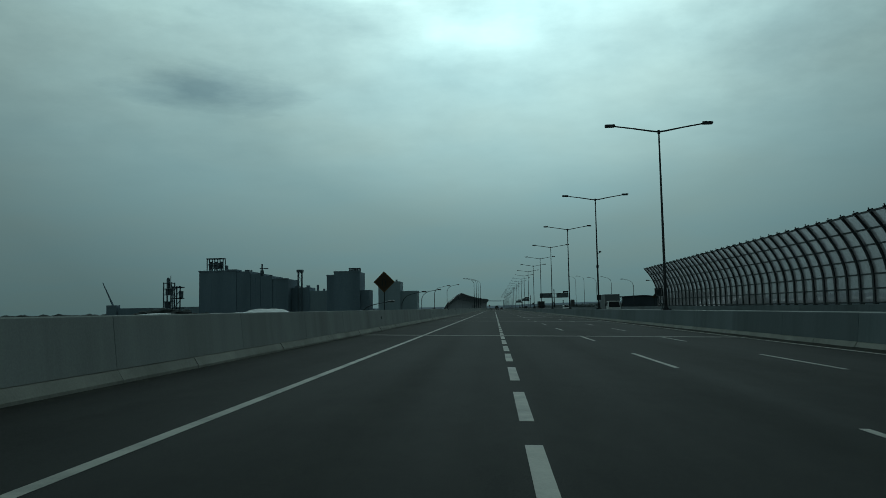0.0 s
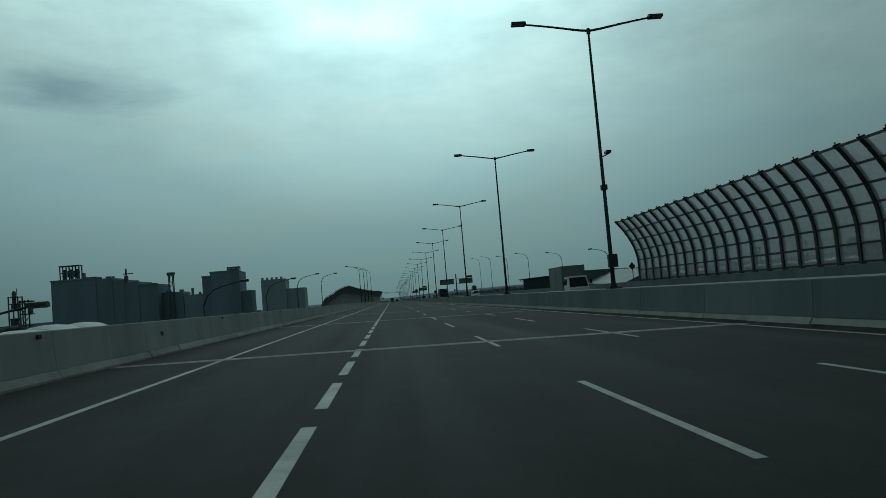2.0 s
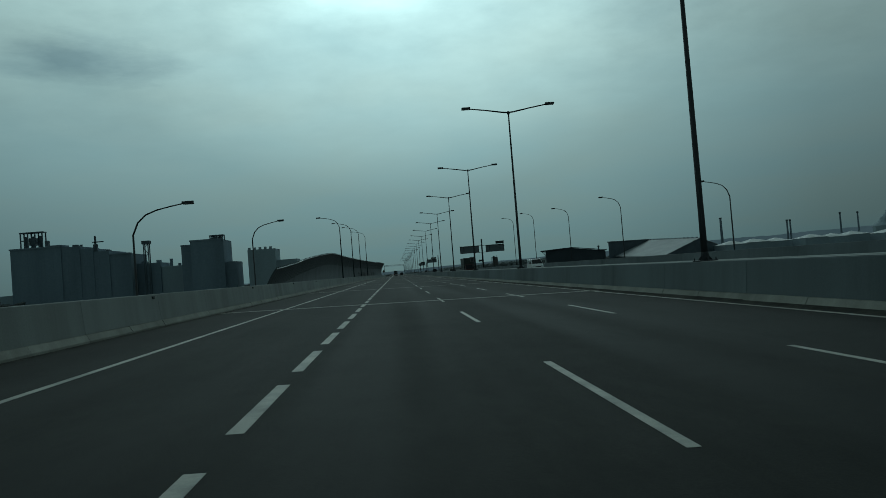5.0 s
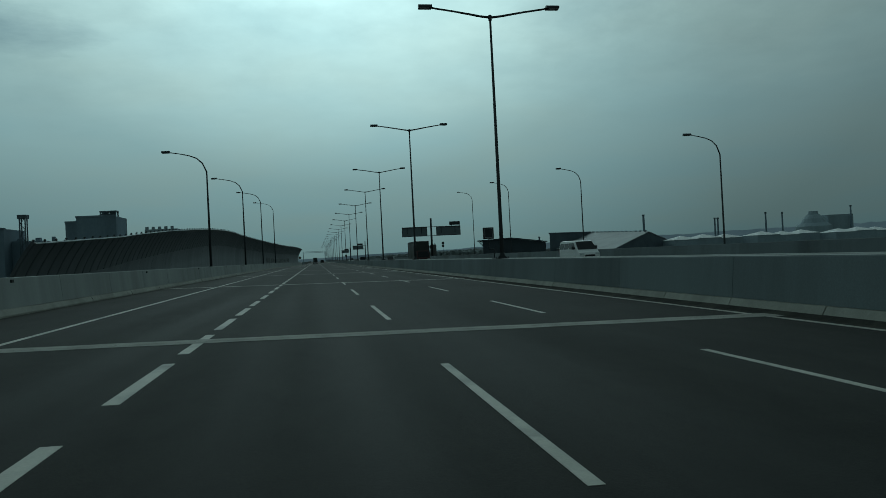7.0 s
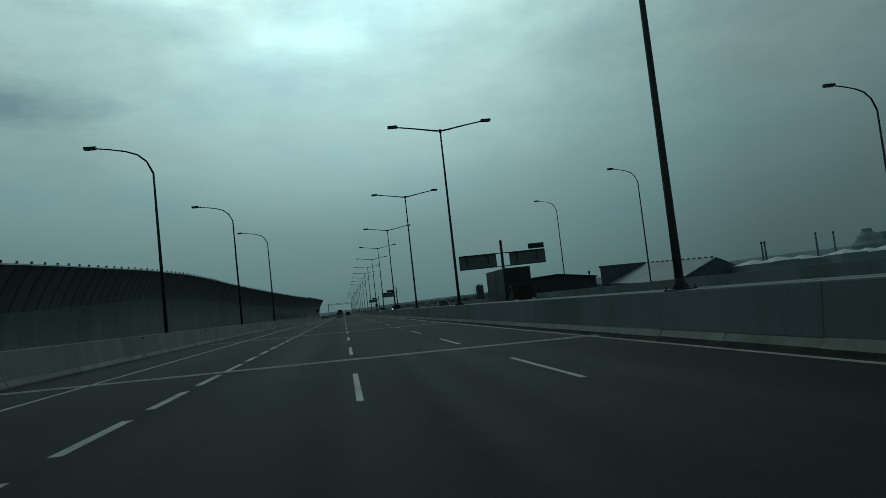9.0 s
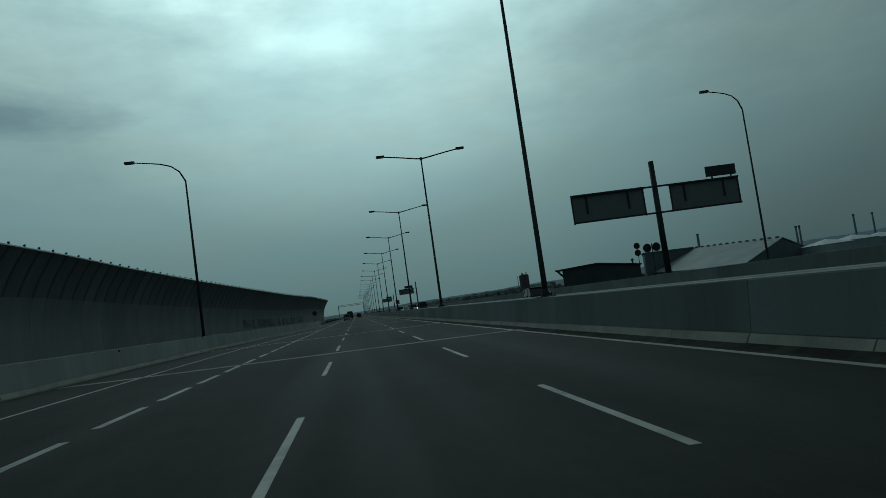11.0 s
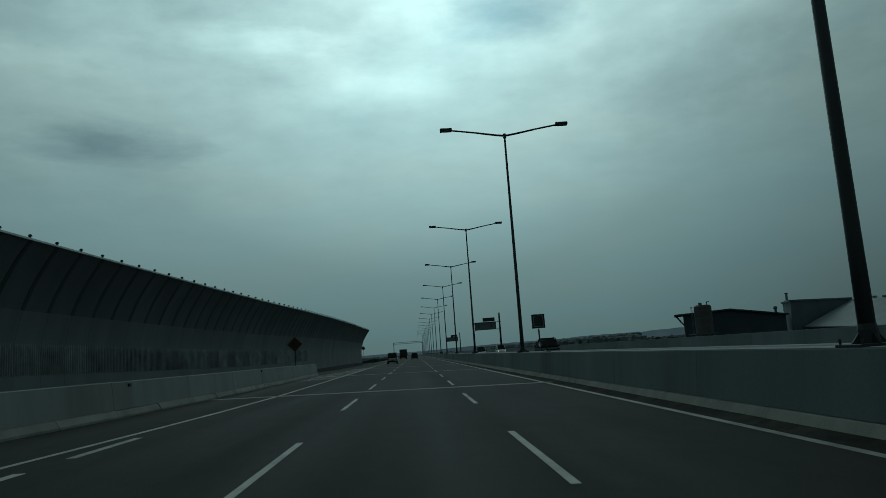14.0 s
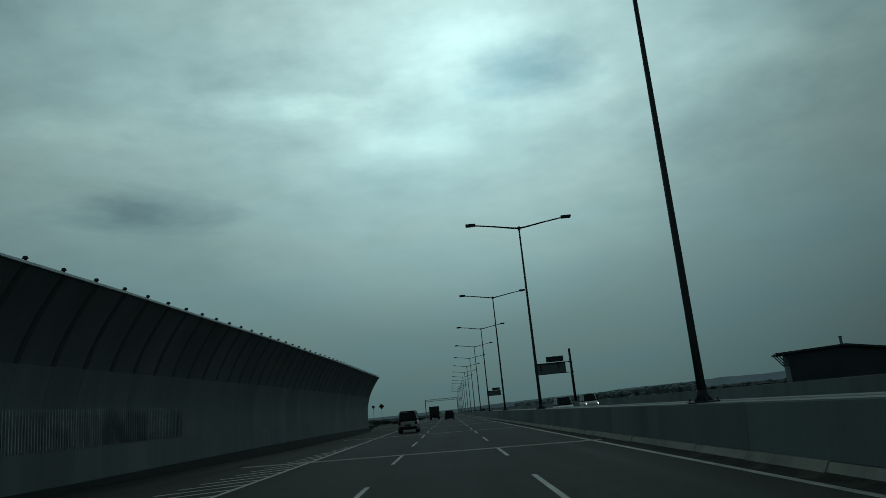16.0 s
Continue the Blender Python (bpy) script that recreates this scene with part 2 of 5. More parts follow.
ASPHALT = asphalt_material()
DARK_STAINED = material("grimed_concrete", (0.168, 0.199, 0.208), 0.85, spread=0.10, scale=0.35, fine=28, stain=(0.088, 0.102, 0.105), stain_amount=0.75, streak=True, per_object=0.12, spec=0.25)
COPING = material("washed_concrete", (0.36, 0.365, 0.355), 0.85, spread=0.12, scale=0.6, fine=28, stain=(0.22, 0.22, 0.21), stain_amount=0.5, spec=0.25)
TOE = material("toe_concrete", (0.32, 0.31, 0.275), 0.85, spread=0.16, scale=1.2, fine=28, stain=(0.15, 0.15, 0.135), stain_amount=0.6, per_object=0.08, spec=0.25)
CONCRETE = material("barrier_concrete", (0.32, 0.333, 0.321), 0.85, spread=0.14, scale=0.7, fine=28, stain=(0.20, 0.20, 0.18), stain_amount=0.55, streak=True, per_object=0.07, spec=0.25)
DECK = material("deck_concrete", (0.27, 0.27, 0.265), 0.9, scale=0.5, fine=20, stain=(0.12, 0.12, 0.11), stain_amount=0.6, spec=0.2)
JOINT = material("joint_concrete", (0.33, 0.315, 0.285), 0.85, spread=0.2, scale=2.0, fine=50, stain=(0.12, 0.12, 0.12), stain_amount=0.5, spec=0.2)
SEAL = material("crack_seal", (0.13, 0.13, 0.125), 0.85, spread=0.3, scale=1.0, fine=50, stain=(0.03, 0.03, 0.03), stain_amount=1.0, spec=0.2)
RUBBER = material("joint_rubber", (0.03, 0.03, 0.03), 0.8, fine=60)
PAINT = material("road_paint", (0.44, 0.41, 0.36), 0.6, spread=0.14, scale=1.6, fine=45, stain=(0.15, 0.145, 0.135), stain_amount=0.8, per_object=0.08)
GRIT = material("gutter_grit", (0.035, 0.034, 0.030), 0.95, spread=0.4, scale=2.5, fine=60, stain=(0.10, 0.095, 0.08), stain_amount=0.6, spec=0.1)
RIB = material("rib_steel", (0.10, 0.106, 0.112), 0.6, 0.2, spread=0.2, scale=1.2, fine=30, bump=0.03)
# light glinting along the wall's flutes is put into this pale colour
FIN = material("pale_fin", (0.37, 0.38, 0.38), 0.5, 0.2, spread=0.4, scale=1.1, fine=30, bump=0.0, per_object=0.3)
STEEL = material("galvanised_steel", (0.048, 0.052, 0.055), 0.6, 0.3, spread=0.15, scale=1.5, fine=30, bump=0.05)
DARK_STEEL = material("dark_painted_steel", (0.035, 0.039, 0.043), 0.5, 0.3, spread=0.2, scale=1.2, fine=30, bump=0.05)
# paler than PANEL: haze over the lower wall is put into the colour
LOWER_PANEL = material("lower_noise_panel", (0.235, 0.248, 0.258), 0.8, 0.0, spread=0.12, scale=0.5, fine=14, stain=(0.16, 0.17, 0.175), stain_amount=0.5, streak=True, per_object=0.06)
PANEL = material("noise_panel", (0.180, 0.190, 0.198), 0.8, 0.0, spread=0.14, scale=0.5, fine=14, stain=(0.14, 0.148, 0.152), stain_amount=0.5, streak=True, per_object=0.06)
SHEET = see_through("polycarbonate_sheet", (0.91, 0.88, 0.89), 0.42)
# bright tone carries the highlight along the noise wall's top edge
LIT_RIM = material("bright_zinc", (0.62, 0.64, 0.65), 0.4, 0.5, spread=0.12, scale=1.5, fine=20, bump=0.03)
SIGN_BACK = material("sign_back_aluminium", (0.17, 0.20, 0.215), 0.6, 0.4, spread=0.08, scale=1.0, fine=20, bump=0.03)
SIGN_YELLOW = material("sign_yellow", (0.055, 0.029, 0.010), 0.5, spread=0.08, scale=2, fine=20, bump=0.02)
SIGN_RIM = material("sign_rim_orange", (0.20, 0.085, 0.015), 0.5, spread=0.1, scale=2, fine=20, bump=0.02)
SIGN_BLACK = material("sign_black", (0.015, 0.015, 0.015), 0.5, bump=0.02)
BOX_DARK = material("lamp_box_dark", (0.03, 0.035, 0.04), 0.35, spread=0.2, bump=0.03)
LENS = material("lamp_lens", (0.30, 0.31, 0.32), 0.25, spread=0.05, bump=0.0)
EARTH = material("flat_ground", (0.07, 0.085, 0.06), 0.95, spread=0.35, scale=0.02, fine=0.35, bump=0.0, stain=(0.12, 0.11, 0.09), stain_amount=0.7, spec=0.1)
# still paler leaf colour, imitating haze on the belt beyond the sheds
HAZED_BELT_LEAF = material("dusty_foliage", (0.19, 0.215, 0.215), 0.9, spread=0.4, scale=0.05, fine=0.6, bump=0.0, spec=0.1)
# far leaf colour paled: the haze before the trees is mixed in
HAZED_LEAF = material("far_foliage", (0.11, 0.122, 0.12), 0.9, spread=0.45, scale=0.05, fine=0.6, bump=0.0, spec=0.1)
# bluish paling of these two tones stands in for haze over the works
HAZED_SILO = material("silo_concrete", (0.215, 0.275, 0.325), 0.85, spread=0.16, scale=0.05, fine=0.6, bump=0.0, stain=(0.15, 0.20, 0.24), stain_amount=0.6, streak=True, spec=0.2)
HAZED_PALE = material("pale_cladding", (0.33, 0.40, 0.44), 0.8, spread=0.12, scale=0.06, fine=0.7, bump=0.0, stain=(0.25, 0.30, 0.33), stain_amount=0.5, streak=True, spec=0.2)
# dark cladding, its colour lifted and blued in place of distance haze
HAZED_DARK = material("dark_shed_cladding", (0.105, 0.135, 0.158), 0.7, 0.1, spread=0.2, scale=0.1, fine=1.2, bump=0.0)
SHED_DARK = material("dark_sheet_metal", (0.052, 0.066, 0.078), 0.7, 0.1, spread=0.2, scale=0.1, fine=1.2, bump=0.0)
ROOF_PALE = material("pale_roof_sheet", (0.26, 0.28, 0.29), 0.6, 0.1, spread=0.10, scale=0.12, fine=1.4, bump=0.0, stain=(0.18, 0.18, 0.18), stain_amount=0.5)
TANK = material("weathered_tank", (0.135, 0.128, 0.122), 0.7, 0.1, spread=0.15, scale=0.6, fine=3, bump=0.0, stain=(0.06, 0.05, 0.045), stain_amount=0.6, streak=True)
TENT = material("white_membrane", (0.82, 0.82, 0.81), 0.7, spread=0.05, scale=0.2, fine=2.0, bump=0.0)
TYRE = material("tyre_rubber", (0.02, 0.02, 0.02), 0.85, fine=50)
RIM = material("wheel_rim", (0.32, 0.33, 0.34), 0.35, 0.8, bump=0.0)
GLASS_CAR = material("car_glass", (0.012, 0.014, 0.016), 0.22, 0.0, spread=0.1, bump=0.0, spec=0.25)
TRIM = material("black_trim", (0.02, 0.02, 0.02), 0.6, bump=0.02)
RED_LIGHT = material("tail_lens", (0.22, 0.012, 0.012), 0.25, spread=0.1, bump=0.0)
HEAD_LENS = material("head_lens", (0.65, 0.67, 0.68), 0.15, spread=0.05, bump=0.0)
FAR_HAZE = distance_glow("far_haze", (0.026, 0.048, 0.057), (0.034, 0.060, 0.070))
HEAD_LIT = lamp_glow("lit_headlamp", (1.0, 0.97, 0.9), 5.0)
PAINTS = {k: material("paint_" + k, c, 0.75 if k == "navy" else 0.42, mt, spec=0.15 if k == "navy" else 0.4, spread=0.05, scale=1.5, fine=8, bump=0.0, stain=tuple(v * 0.7 for v in c), stain_amount=0.25)
          for k, c, mt in (("silver", (0.58, 0.59, 0.60), 0.1), ("black", (0.018, 0.02, 0.022), 0.2), ("white", (0.85, 0.85, 0.84), 0.0),
                           ("dark_green", (0.03, 0.04, 0.035), 0.1), ("grey_box", (0.165, 0.178, 0.182), 0.0), ("dark_red", (0.06, 0.02, 0.02), 0.1), ("navy", (0.010, 0.016, 0.026), 0.0))}


# ---------- mesh helpers ----------
def finish(name, bm, mat, smooth=False):
    me = bpy.data.meshes.new(name)
    bmesh.ops.recalc_face_normals(bm, faces=bm.faces)
    bm.to_mesh(me)
    bm.free()
    me.materials.append(mat)
    if smooth:
        for p in me.polygons:
            p.use_smooth = True
    return me


def part(name, bm, mat, parent=None, label="", smooth=False, at=None):
    ob = new(name, finish(name, bm, mat, smooth) if isinstance(bm, bmesh.types.BMesh) else bm)
    if parent is not None:
        ob.parent = parent
    if at is not None:
        ob.matrix_basis = at
    return tagged(ob, label)


def empty(name, m, label, category, group="", kind=""):
    ob = new(name)
    ob.empty_display_size = 0.2
    ob.matrix_basis = m
    return tagged(ob, label, category, group, kind)


def bm_box(*boxes, bevel=0.0):
    """Boxes (x0, x1, y0, y1, z0, z1) in one mesh."""
    bm = bmesh.new()
    for x0, x1, y0, y1, z0, z1 in boxes:
        m = Matrix.LocRotScale(((x0 + x1) / 2, (y0 + y1) / 2, (z0 + z1) / 2), None, (abs(x1 - x0), abs(y1 - y0), abs(z1 - z0)))
        bmesh.ops.create_cube(bm, size=1, matrix=m)
    if bevel:
        bmesh.ops.bevel(bm, geom=list(bm.edges), offset=bevel, segments=2, affect="EDGES", profile=0.6)
    return bm


def bm_tube(bm, pts, radii, sides=8):
    """A round bar along pts, with a radius at each."""
    pts = [Vector(p) for p in pts]
    rings = []
    for i, p in enumerate(pts):
        way = (pts[min(i + 1, len(pts) - 1)] - pts[max(i - 1, 0)]).normalized()
        side = way.cross(Vector((0, 1, 0)) if abs(way.y) < 0.9 else Vector((1, 0, 0))).normalized()
        up = side.cross(way)
        r = radii[i] if hasattr(radii, "__len__") else radii
        rings.append([bm.verts.new(p + r * (math.cos(a) * side + math.sin(a) * up)) for a in [2 * math.pi * k / sides for k in range(sides)]])
    for a, b in zip(rings, rings[1:]):
        for k in range(sides):
            bm.faces.new((a[k], a[(k + 1) % sides], b[(k + 1) % sides], b[k]))
    bm.faces.new(rings[0][::-1])
    bm.faces.new(rings[-1])
    return bm


def bm_extrude(profile, y0, y1, steps=1):
    """A closed profile of (x, z) drawn along y."""
    bm = bmesh.new()
    rings = [[bm.verts.new((x, y0 + (y1 - y0) * k / steps, z)) for x, z in profile] for k in range(steps + 1)]
    n = len(profile)
    for a, b in zip(rings, rings[1:]):
        for k in range(n):
            bm.faces.new((a[k], a[(k + 1) % n], b[(k + 1) % n], b[k]))
    bm.faces.new(rings[0][::-1])
    bm.faces.new(rings[-1])
    return bm


def bm_prism(outline, thick, axis="y"):
    """A flat outline of (x, z), thick along y, centred."""
    return bm_extrude(outline, -thick / 2, thick / 2)


# ---------- plan ----------
FALL = -0.02064                      # crossfall of the carriageway


def rz(x):
    return FALL * (x - 7.21)


def opp(x):
    return -0.12 + 0.014 * (x - 16.6)


def edge_x(y):
    """The left edge line: straight, then drawn in where the outer lane ends."""
    return float(np.interp(y, [-100, 330, 345, 358, 370, 382, 392, 402, 2000], [0, 0, 0.35, 1.05, 1.95, 2.85, 3.42, 3.68, 3.71]))


LANE_A, LANE_B, LANE_C, EDGE_R = 3.57, 7.08, 10.56, 14.05
ROAD_START, ROAD_END = -70.0, 1500.0

GROUND_Z = -8.0
bm = bmesh.new()
rings = [[bm.verts.new((r * math.cos(a), 400 + r * math.sin(a), GROUND_Z)) for a in [2 * math.pi * k / 48 for k in range(48)]] for r in (60, 400, 1500, 4600)]
bm.faces.new(rings[0])
for a, b in zip(rings, rings[1:]):
    for k in range(48):
        bm.faces.new((a[k], a[(k + 1) % 48], b[(k + 1) % 48], b[k]))
tagged(part("ground", bm, EARTH), "flat dark green and brown land below the elevated road", "ground", kind="structure")


def strip(points_l, points_r, lift, z_of):
    bm = bmesh.new()
    a = [bm.verts.new((x, y, z_of(x) + lift)) for x, y in points_l]
    b = [bm.verts.new((x, y, z_of(x) + lift)) for x, y in points_r]
    for k in range(len(a) - 1):
        bm.faces.new((a[k], b[k], b[k + 1], a[k + 1]))
    return bm


def left_barrier_x(y):
    return float(np.interp(y, [-100, 170, 200, 325, 340, 352, 366, 377, 390, 402, 433], [-2.85, -2.85, -2.95, -2.97, -2.75, -2.2, -1.25, -0.2, 0.75, 1.15, 1.2]))


ys = [ROAD_START + 4 * k for k in range(int((ROAD_END - ROAD_START) / 4) + 1)]
BARRIER_END = 433.0

# the carriageway: one sheet with the ramp's merging area joined on past the barrier's end


def carriage_left(y):
    if y < 330:
        return -3.75
    if y < 350:
        return float(np.interp(y, [330, 350], [-3.75, left_barrier_x(350) - 0.35]))
    if y < BARRIER_END:
        return left_barrier_x(y) - 0.35
    return left_barrier_x(BARRIER_END) - 0.35


def slab(name, lefts, rights, z_of, thick, label):
    bm = bmesh.new()
    rows = []
    for (xl, y), (xr, _) in zip(lefts, rights):
        rows.append([bm.verts.new((xl, y, z_of(xl))), bm.verts.new((xr, y, z_of(xr))), bm.verts.new((xr, y, z_of(xr) - thick)), bm.verts.new((xl, y, z_of(xl) - thick))])
    for a, b in zip(rows, rows[1:]):
        for k in range(4):
            bm.faces.new((a[k], a[(k + 1) % 4], b[(k + 1) % 4], b[k]))
    bm.faces.new(rows[0][::-1])
    bm.faces.new(rows[-1])
    return tagged(part(name, bm, ASPHALT), label, "road", kind="structure")


road = slab("road", [(carriage_left(y), y) for y in ys], [(15.3, y) for y in ys], rz, 0.9, "dark grey worn asphalt carriageway with lane lines")
road_far = slab("road_opposite", [(15.9, y) for y in ys], [(30.6, y) for y in ys], opp, 0.9, "dark grey asphalt of the opposite carriageway")

# the ramp on the left, climbing to the carriageway
RAMP = [(60, -10.0), (112, -7.6), (145, -6.3), (174, -5.0), (202, -3.9), (231, -2.6), (260, -1.2), (300, 0.2), (330, 0.75), (380, 0.5), (425, 0.14), (445, -0.02), (462, -0.1), (480, -0.28), (500, -0.32), (520, -0.25), (900, -0.2)]


def ramp_z(y):
    return float(np.interp(y, [a for a, _ in RAMP], [b for _, b in RAMP]))


TIP = [(225, -10.9, 3.25), (231, -10.9, 3.5), (249, -10.87, 4.45), (257, -10.87, 5.0), (270, -10.86, 5.8), (285, -10.85, 6.55), (306, -10.83, 7.5), (324, -10.82, 8.05),
       (340, -10.7, 8.2), (352, -10.2, 8.0), (370, -9.05, 7.72), (385, -7.95, 7.52), (405, -6.35, 7.28), (425, -4.75, 7.06), (440, -3.65, 7.0), (455, -2.75, 7.08), (475, -2.0, 7.22), (500, -1.25, 7.3), (533, -0.45, 7.28)]


def tip_at(y):
    return (float(np.interp(y, [a for a, _, _ in TIP], [b for _, b, _ in TIP])), float(np.interp(y, [a for a, _, _ in TIP], [c for _, _, c in TIP])))


def ramp_right(y):
    return carriage_left(y) - 0.02


bm = bmesh.new()
rows = []
for y in [60 + 4 * k for k in range(int((600 - 60) / 4) + 1)]:
    xl = tip_at(y)[0] - 2.5
    zr, z = rz(ramp_right(y)), ramp_z(y)
    right_z = z if y < 400 else zr + 0.0
    rows.append([bm.verts.new((xl, y, z)), bm.verts.new((ramp_right(y), y, right_z)), bm.verts.new((ramp_right(y), y, right_z - 0.7)), bm.verts.new((xl, y, z - 0.7))])
for a, b in zip(rows, rows[1:]):
    for k in range(4):
        bm.faces.new((a[k], a[(k + 1) % 4], b[(k + 1) % 4], b[k]))
bm.faces.new(rows[0][::-1])
bm.faces.new(rows[-1])
tagged(part("ramp", bm, ASPHALT), "asphalt slip road climbing beside the carriageway", "road", kind="structure")

# ---------- road markings, joints ----------
MARK = 0.004


def along(x_of, y0, y1, w, step=4.0):
    n = max(1, int(math.ceil((y1 - y0) / step)))
    pts = [y0 + (y1 - y0) * k / n for k in range(n + 1)]
    return strip([(x_of(y) - w / 2, y) for y in pts], [(x_of(y) + w / 2, y) for y in pts], MARK, rz)


markings = empty("road_markings", Matrix(), "worn white painted lane lines on asphalt", "road marking", kind="structure")
part("edge_line", along(edge_x, ROAD_START, 1200, 0.145), PAINT, markings)
part("edge_line", along(lambda y: EDGE_R, ROAD_START, 1200, 0.16), PAINT, markings)


def dash_mesh(name, w, length):
    bm = bmesh.new()
    a = [bm.verts.new((x, y, 0)) for x, y in ((-w / 2, 0), (w / 2, 0), (w / 2, length), (-w / 2, length))]
    b = [bm.verts.new((v.co.x, v.co.y, -0.003)) for v in a]
    bm.faces.new(a)
    for k in range(4):
        bm.faces.new((a[k], b[k], b[(k + 1) % 4], a[(k + 1) % 4]))
    return finish(name, bm, PAINT)


tilt = -math.degrees(math.atan(-FALL))
LONG_DASH, SHORT_DASH = dash_mesh("lane_dash", 0.108, 5.0), dash_mesh("block_dash", 0.165, 2.85)


def lay(mesh, x, y):
    ob = new(mesh.name, mesh)
    ob.parent = markings
    ob.matrix_basis = pose(x, y, rz(x) + MARK, 0, math.degrees(math.atan(-FALL)), 0)
    return ob


long_k = [-6, 0, 2, 3, 4, 5, 6, 7, 12, 13, 14, 16, 22, 23, 25, 27, 28, 29, 30, 32, 35, 80]
long_y = [-61.2, 16.2, 42.1, 55.4, 68.1, 81.3, 93.3, 106.3, 172.5, 185.5, 197.4, 221.3, 294.8, 307.0, 331.0, 355.1, 367.3, 379.8, 391.8, 414.9, 450.6, 990.0]
for k in range(-6, 80):
    y = float(np.interp(k, long_k, long_y))
    for x in (LANE_B, LANE_C):
        lay(LONG_DASH, x, y - 0.2)
short_k = [-12, 0, 2, 5, 8, 11, 15, 17, 20, 24, 25, 40, 43, 47, 50, 53, 70, 73, 76, 80, 83, 87, 90, 91]
short_y = [-43.0, 8.3, 17.5, 30.0, 42.1, 55.2, 71.9, 80.4, 92.5, 109.1, 113.5, 175.5, 188.8, 204.4, 217.8, 230.9, 301.8, 313.8, 326.7, 342.7, 355.8, 371.2, 384.2, 388.3]
for k in range(-12, 91):
    lay(SHORT_DASH, LANE_A, float(np.interp(k, short_k, short_y)))

# gore: oblique bars between the ramp and the through lanes
for k in range(5, 42):
    y1 = 415.6 + 1.3 * k
    x0 = float(np.interp(y1, [414, 433, 442, 456, 470], [1.42, 1.2, 1.5, 2.5, 3.4]))
    dy = (3.62 - x0) * 0.82
    bm = bmesh.new()
    quad = [(x0, y1 - dy), (3.62, y1), (3.62, y1 + 0.27), (x0, y1 - dy + 0.27)]
    bm.faces.new([bm.verts.new((x, y, rz(x) + MARK)) for x, y in quad])
    part("gore_bar", bm, PAINT, markings)

JOINTS = [-28, 4, 33.4, 70.0, 98.0, 127.9, 161, 194.4, 224.5, 255.5, 286.5, 317.2, 342.1, 373.8, 401.1, 428.3, 455.3, 482] + [482 + 27.3 * k for k in range(1, 12)]
joints = empty("expansion_joints", Matrix(), "pale concrete bridge expansion joints across the asphalt", "expansion joint", kind="structure")
joint_rnd = random.Random(21)
for y in JOINTS:
    xl = left_barrier_x(y) + 0.02
    # two concrete shoulders with uneven cut edges and a thin rubber seal between
    for s in (-1, 1):
        xs = [xl + (14.45 - xl) * k / 24 for k in range(25)]
        outer = [(x, y + s * (0.33 + joint_rnd.uniform(-0.03, 0.03))) for x in xs]
        inner = [(x, y + s * 0.008) for x in xs]
        part("joint_band", strip(outer, inner, 0.0065, rz), JOINT, joints)
    bm = strip([(xl, y - 0.008), (xl, y + 0.008)], [(14.45, y - 0.008), (14.45, y + 0.008)], 0.0055, rz)
    part("joint_gap", bm, SEAL, joints)
    if 90 < y < 110:
        bm = strip([(2.2, y - 4.33), (2.2, y - 4.29)], [(12.4, y - 4.33), (12.4, y - 4.29)], 0.0025, rz)
        part("sealed_crack", bm, SEAL, joints)
    bm = strip([(16.9, y - 0.27), (16.9, y + 0.27)], [(29.8, y - 0.27), (29.8, y + 0.27)], 0.0025, opp)
    part("joint_band", bm, JOINT, joints)
opp_marks = empty("opposite_markings", Matrix(), "worn white lane lines of the opposite carriageway", "road marking", kind="structure")
for x in (17.3, 29.2):
    part("edge_line", strip([(x - 0.08, y) for y in ys[:300]], [(x + 0.08, y) for y in ys[:300]], MARK, opp), PAINT, opp_marks)
for k in range(-5, 60):
    for x in (20.6, 24.1, 27.6):
        ob = new("lane_dash", LONG_DASH)
        ob.parent = opp_marks
        ob.matrix_basis = pose(x, 10 + 12.4 * k, opp(x) + MARK, 0, -math.degrees(math.atan(0.014)), 0)

# grit along the foot of the barriers
bm = strip([(14.17, y) for y in ys[:200]], [(14.52, y) for y in ys[:200]], 0.003, rz)
tagged(part("gutter", bm, GRIT), "dark grit and dirt lying along the barrier foot", "gutter", kind="structure")
bm = strip([(14.36, y) for y in ys[:200]], [(14.58, y) for y in ys[:200]], 0.004, lambda x: rz(x) + (0.075 if x > 14.5 else 0.0))
tagged(part("gutter", bm, GRIT), "dark silt banked against the median barrier's toe", "gutter", kind="structure")
gl = [y for y in ys if y < BARRIER_END]
bm = strip([(left_barrier_x(y) - 0.02, y) for y in gl], [(left_barrier_x(y) + 0.20, y) for y in gl], 0.003, rz)
tagged(part("gutter", bm, GRIT), "dark grit and dirt lying along the barrier foot", "gutter", kind="structure")

# ---------- concrete barriers ----------
def toe_profile(top):
    """The kerb and sloped toe, facing +x."""
    return [(-0.03, -0.05), (-0.03, 0.06), (-0.042, 0.075), (-0.125, 0.215), (-0.16, 0.225), (-0.2 - top, 0.225), (-0.2 - top, -0.05)]


def face_profile(height, top):
    """The steep upper block on the toe."""
    return [(-0.152, 0.227), (-0.24, height - 0.02), (-0.26, height), (-0.24 - top, height), (-0.26 - top, height - 0.02), (-0.27 - top, 0.227)]


def segment_mesh(name, profile, length, mat, gap=0.012):
    return finish(name, bm_extrude(profile, gap, length - gap), mat)


def mirror(profile):
    return [(-x, z) for x, z in profile][::-1]


SEG = 6.15


toe_rnd = random.Random(12)


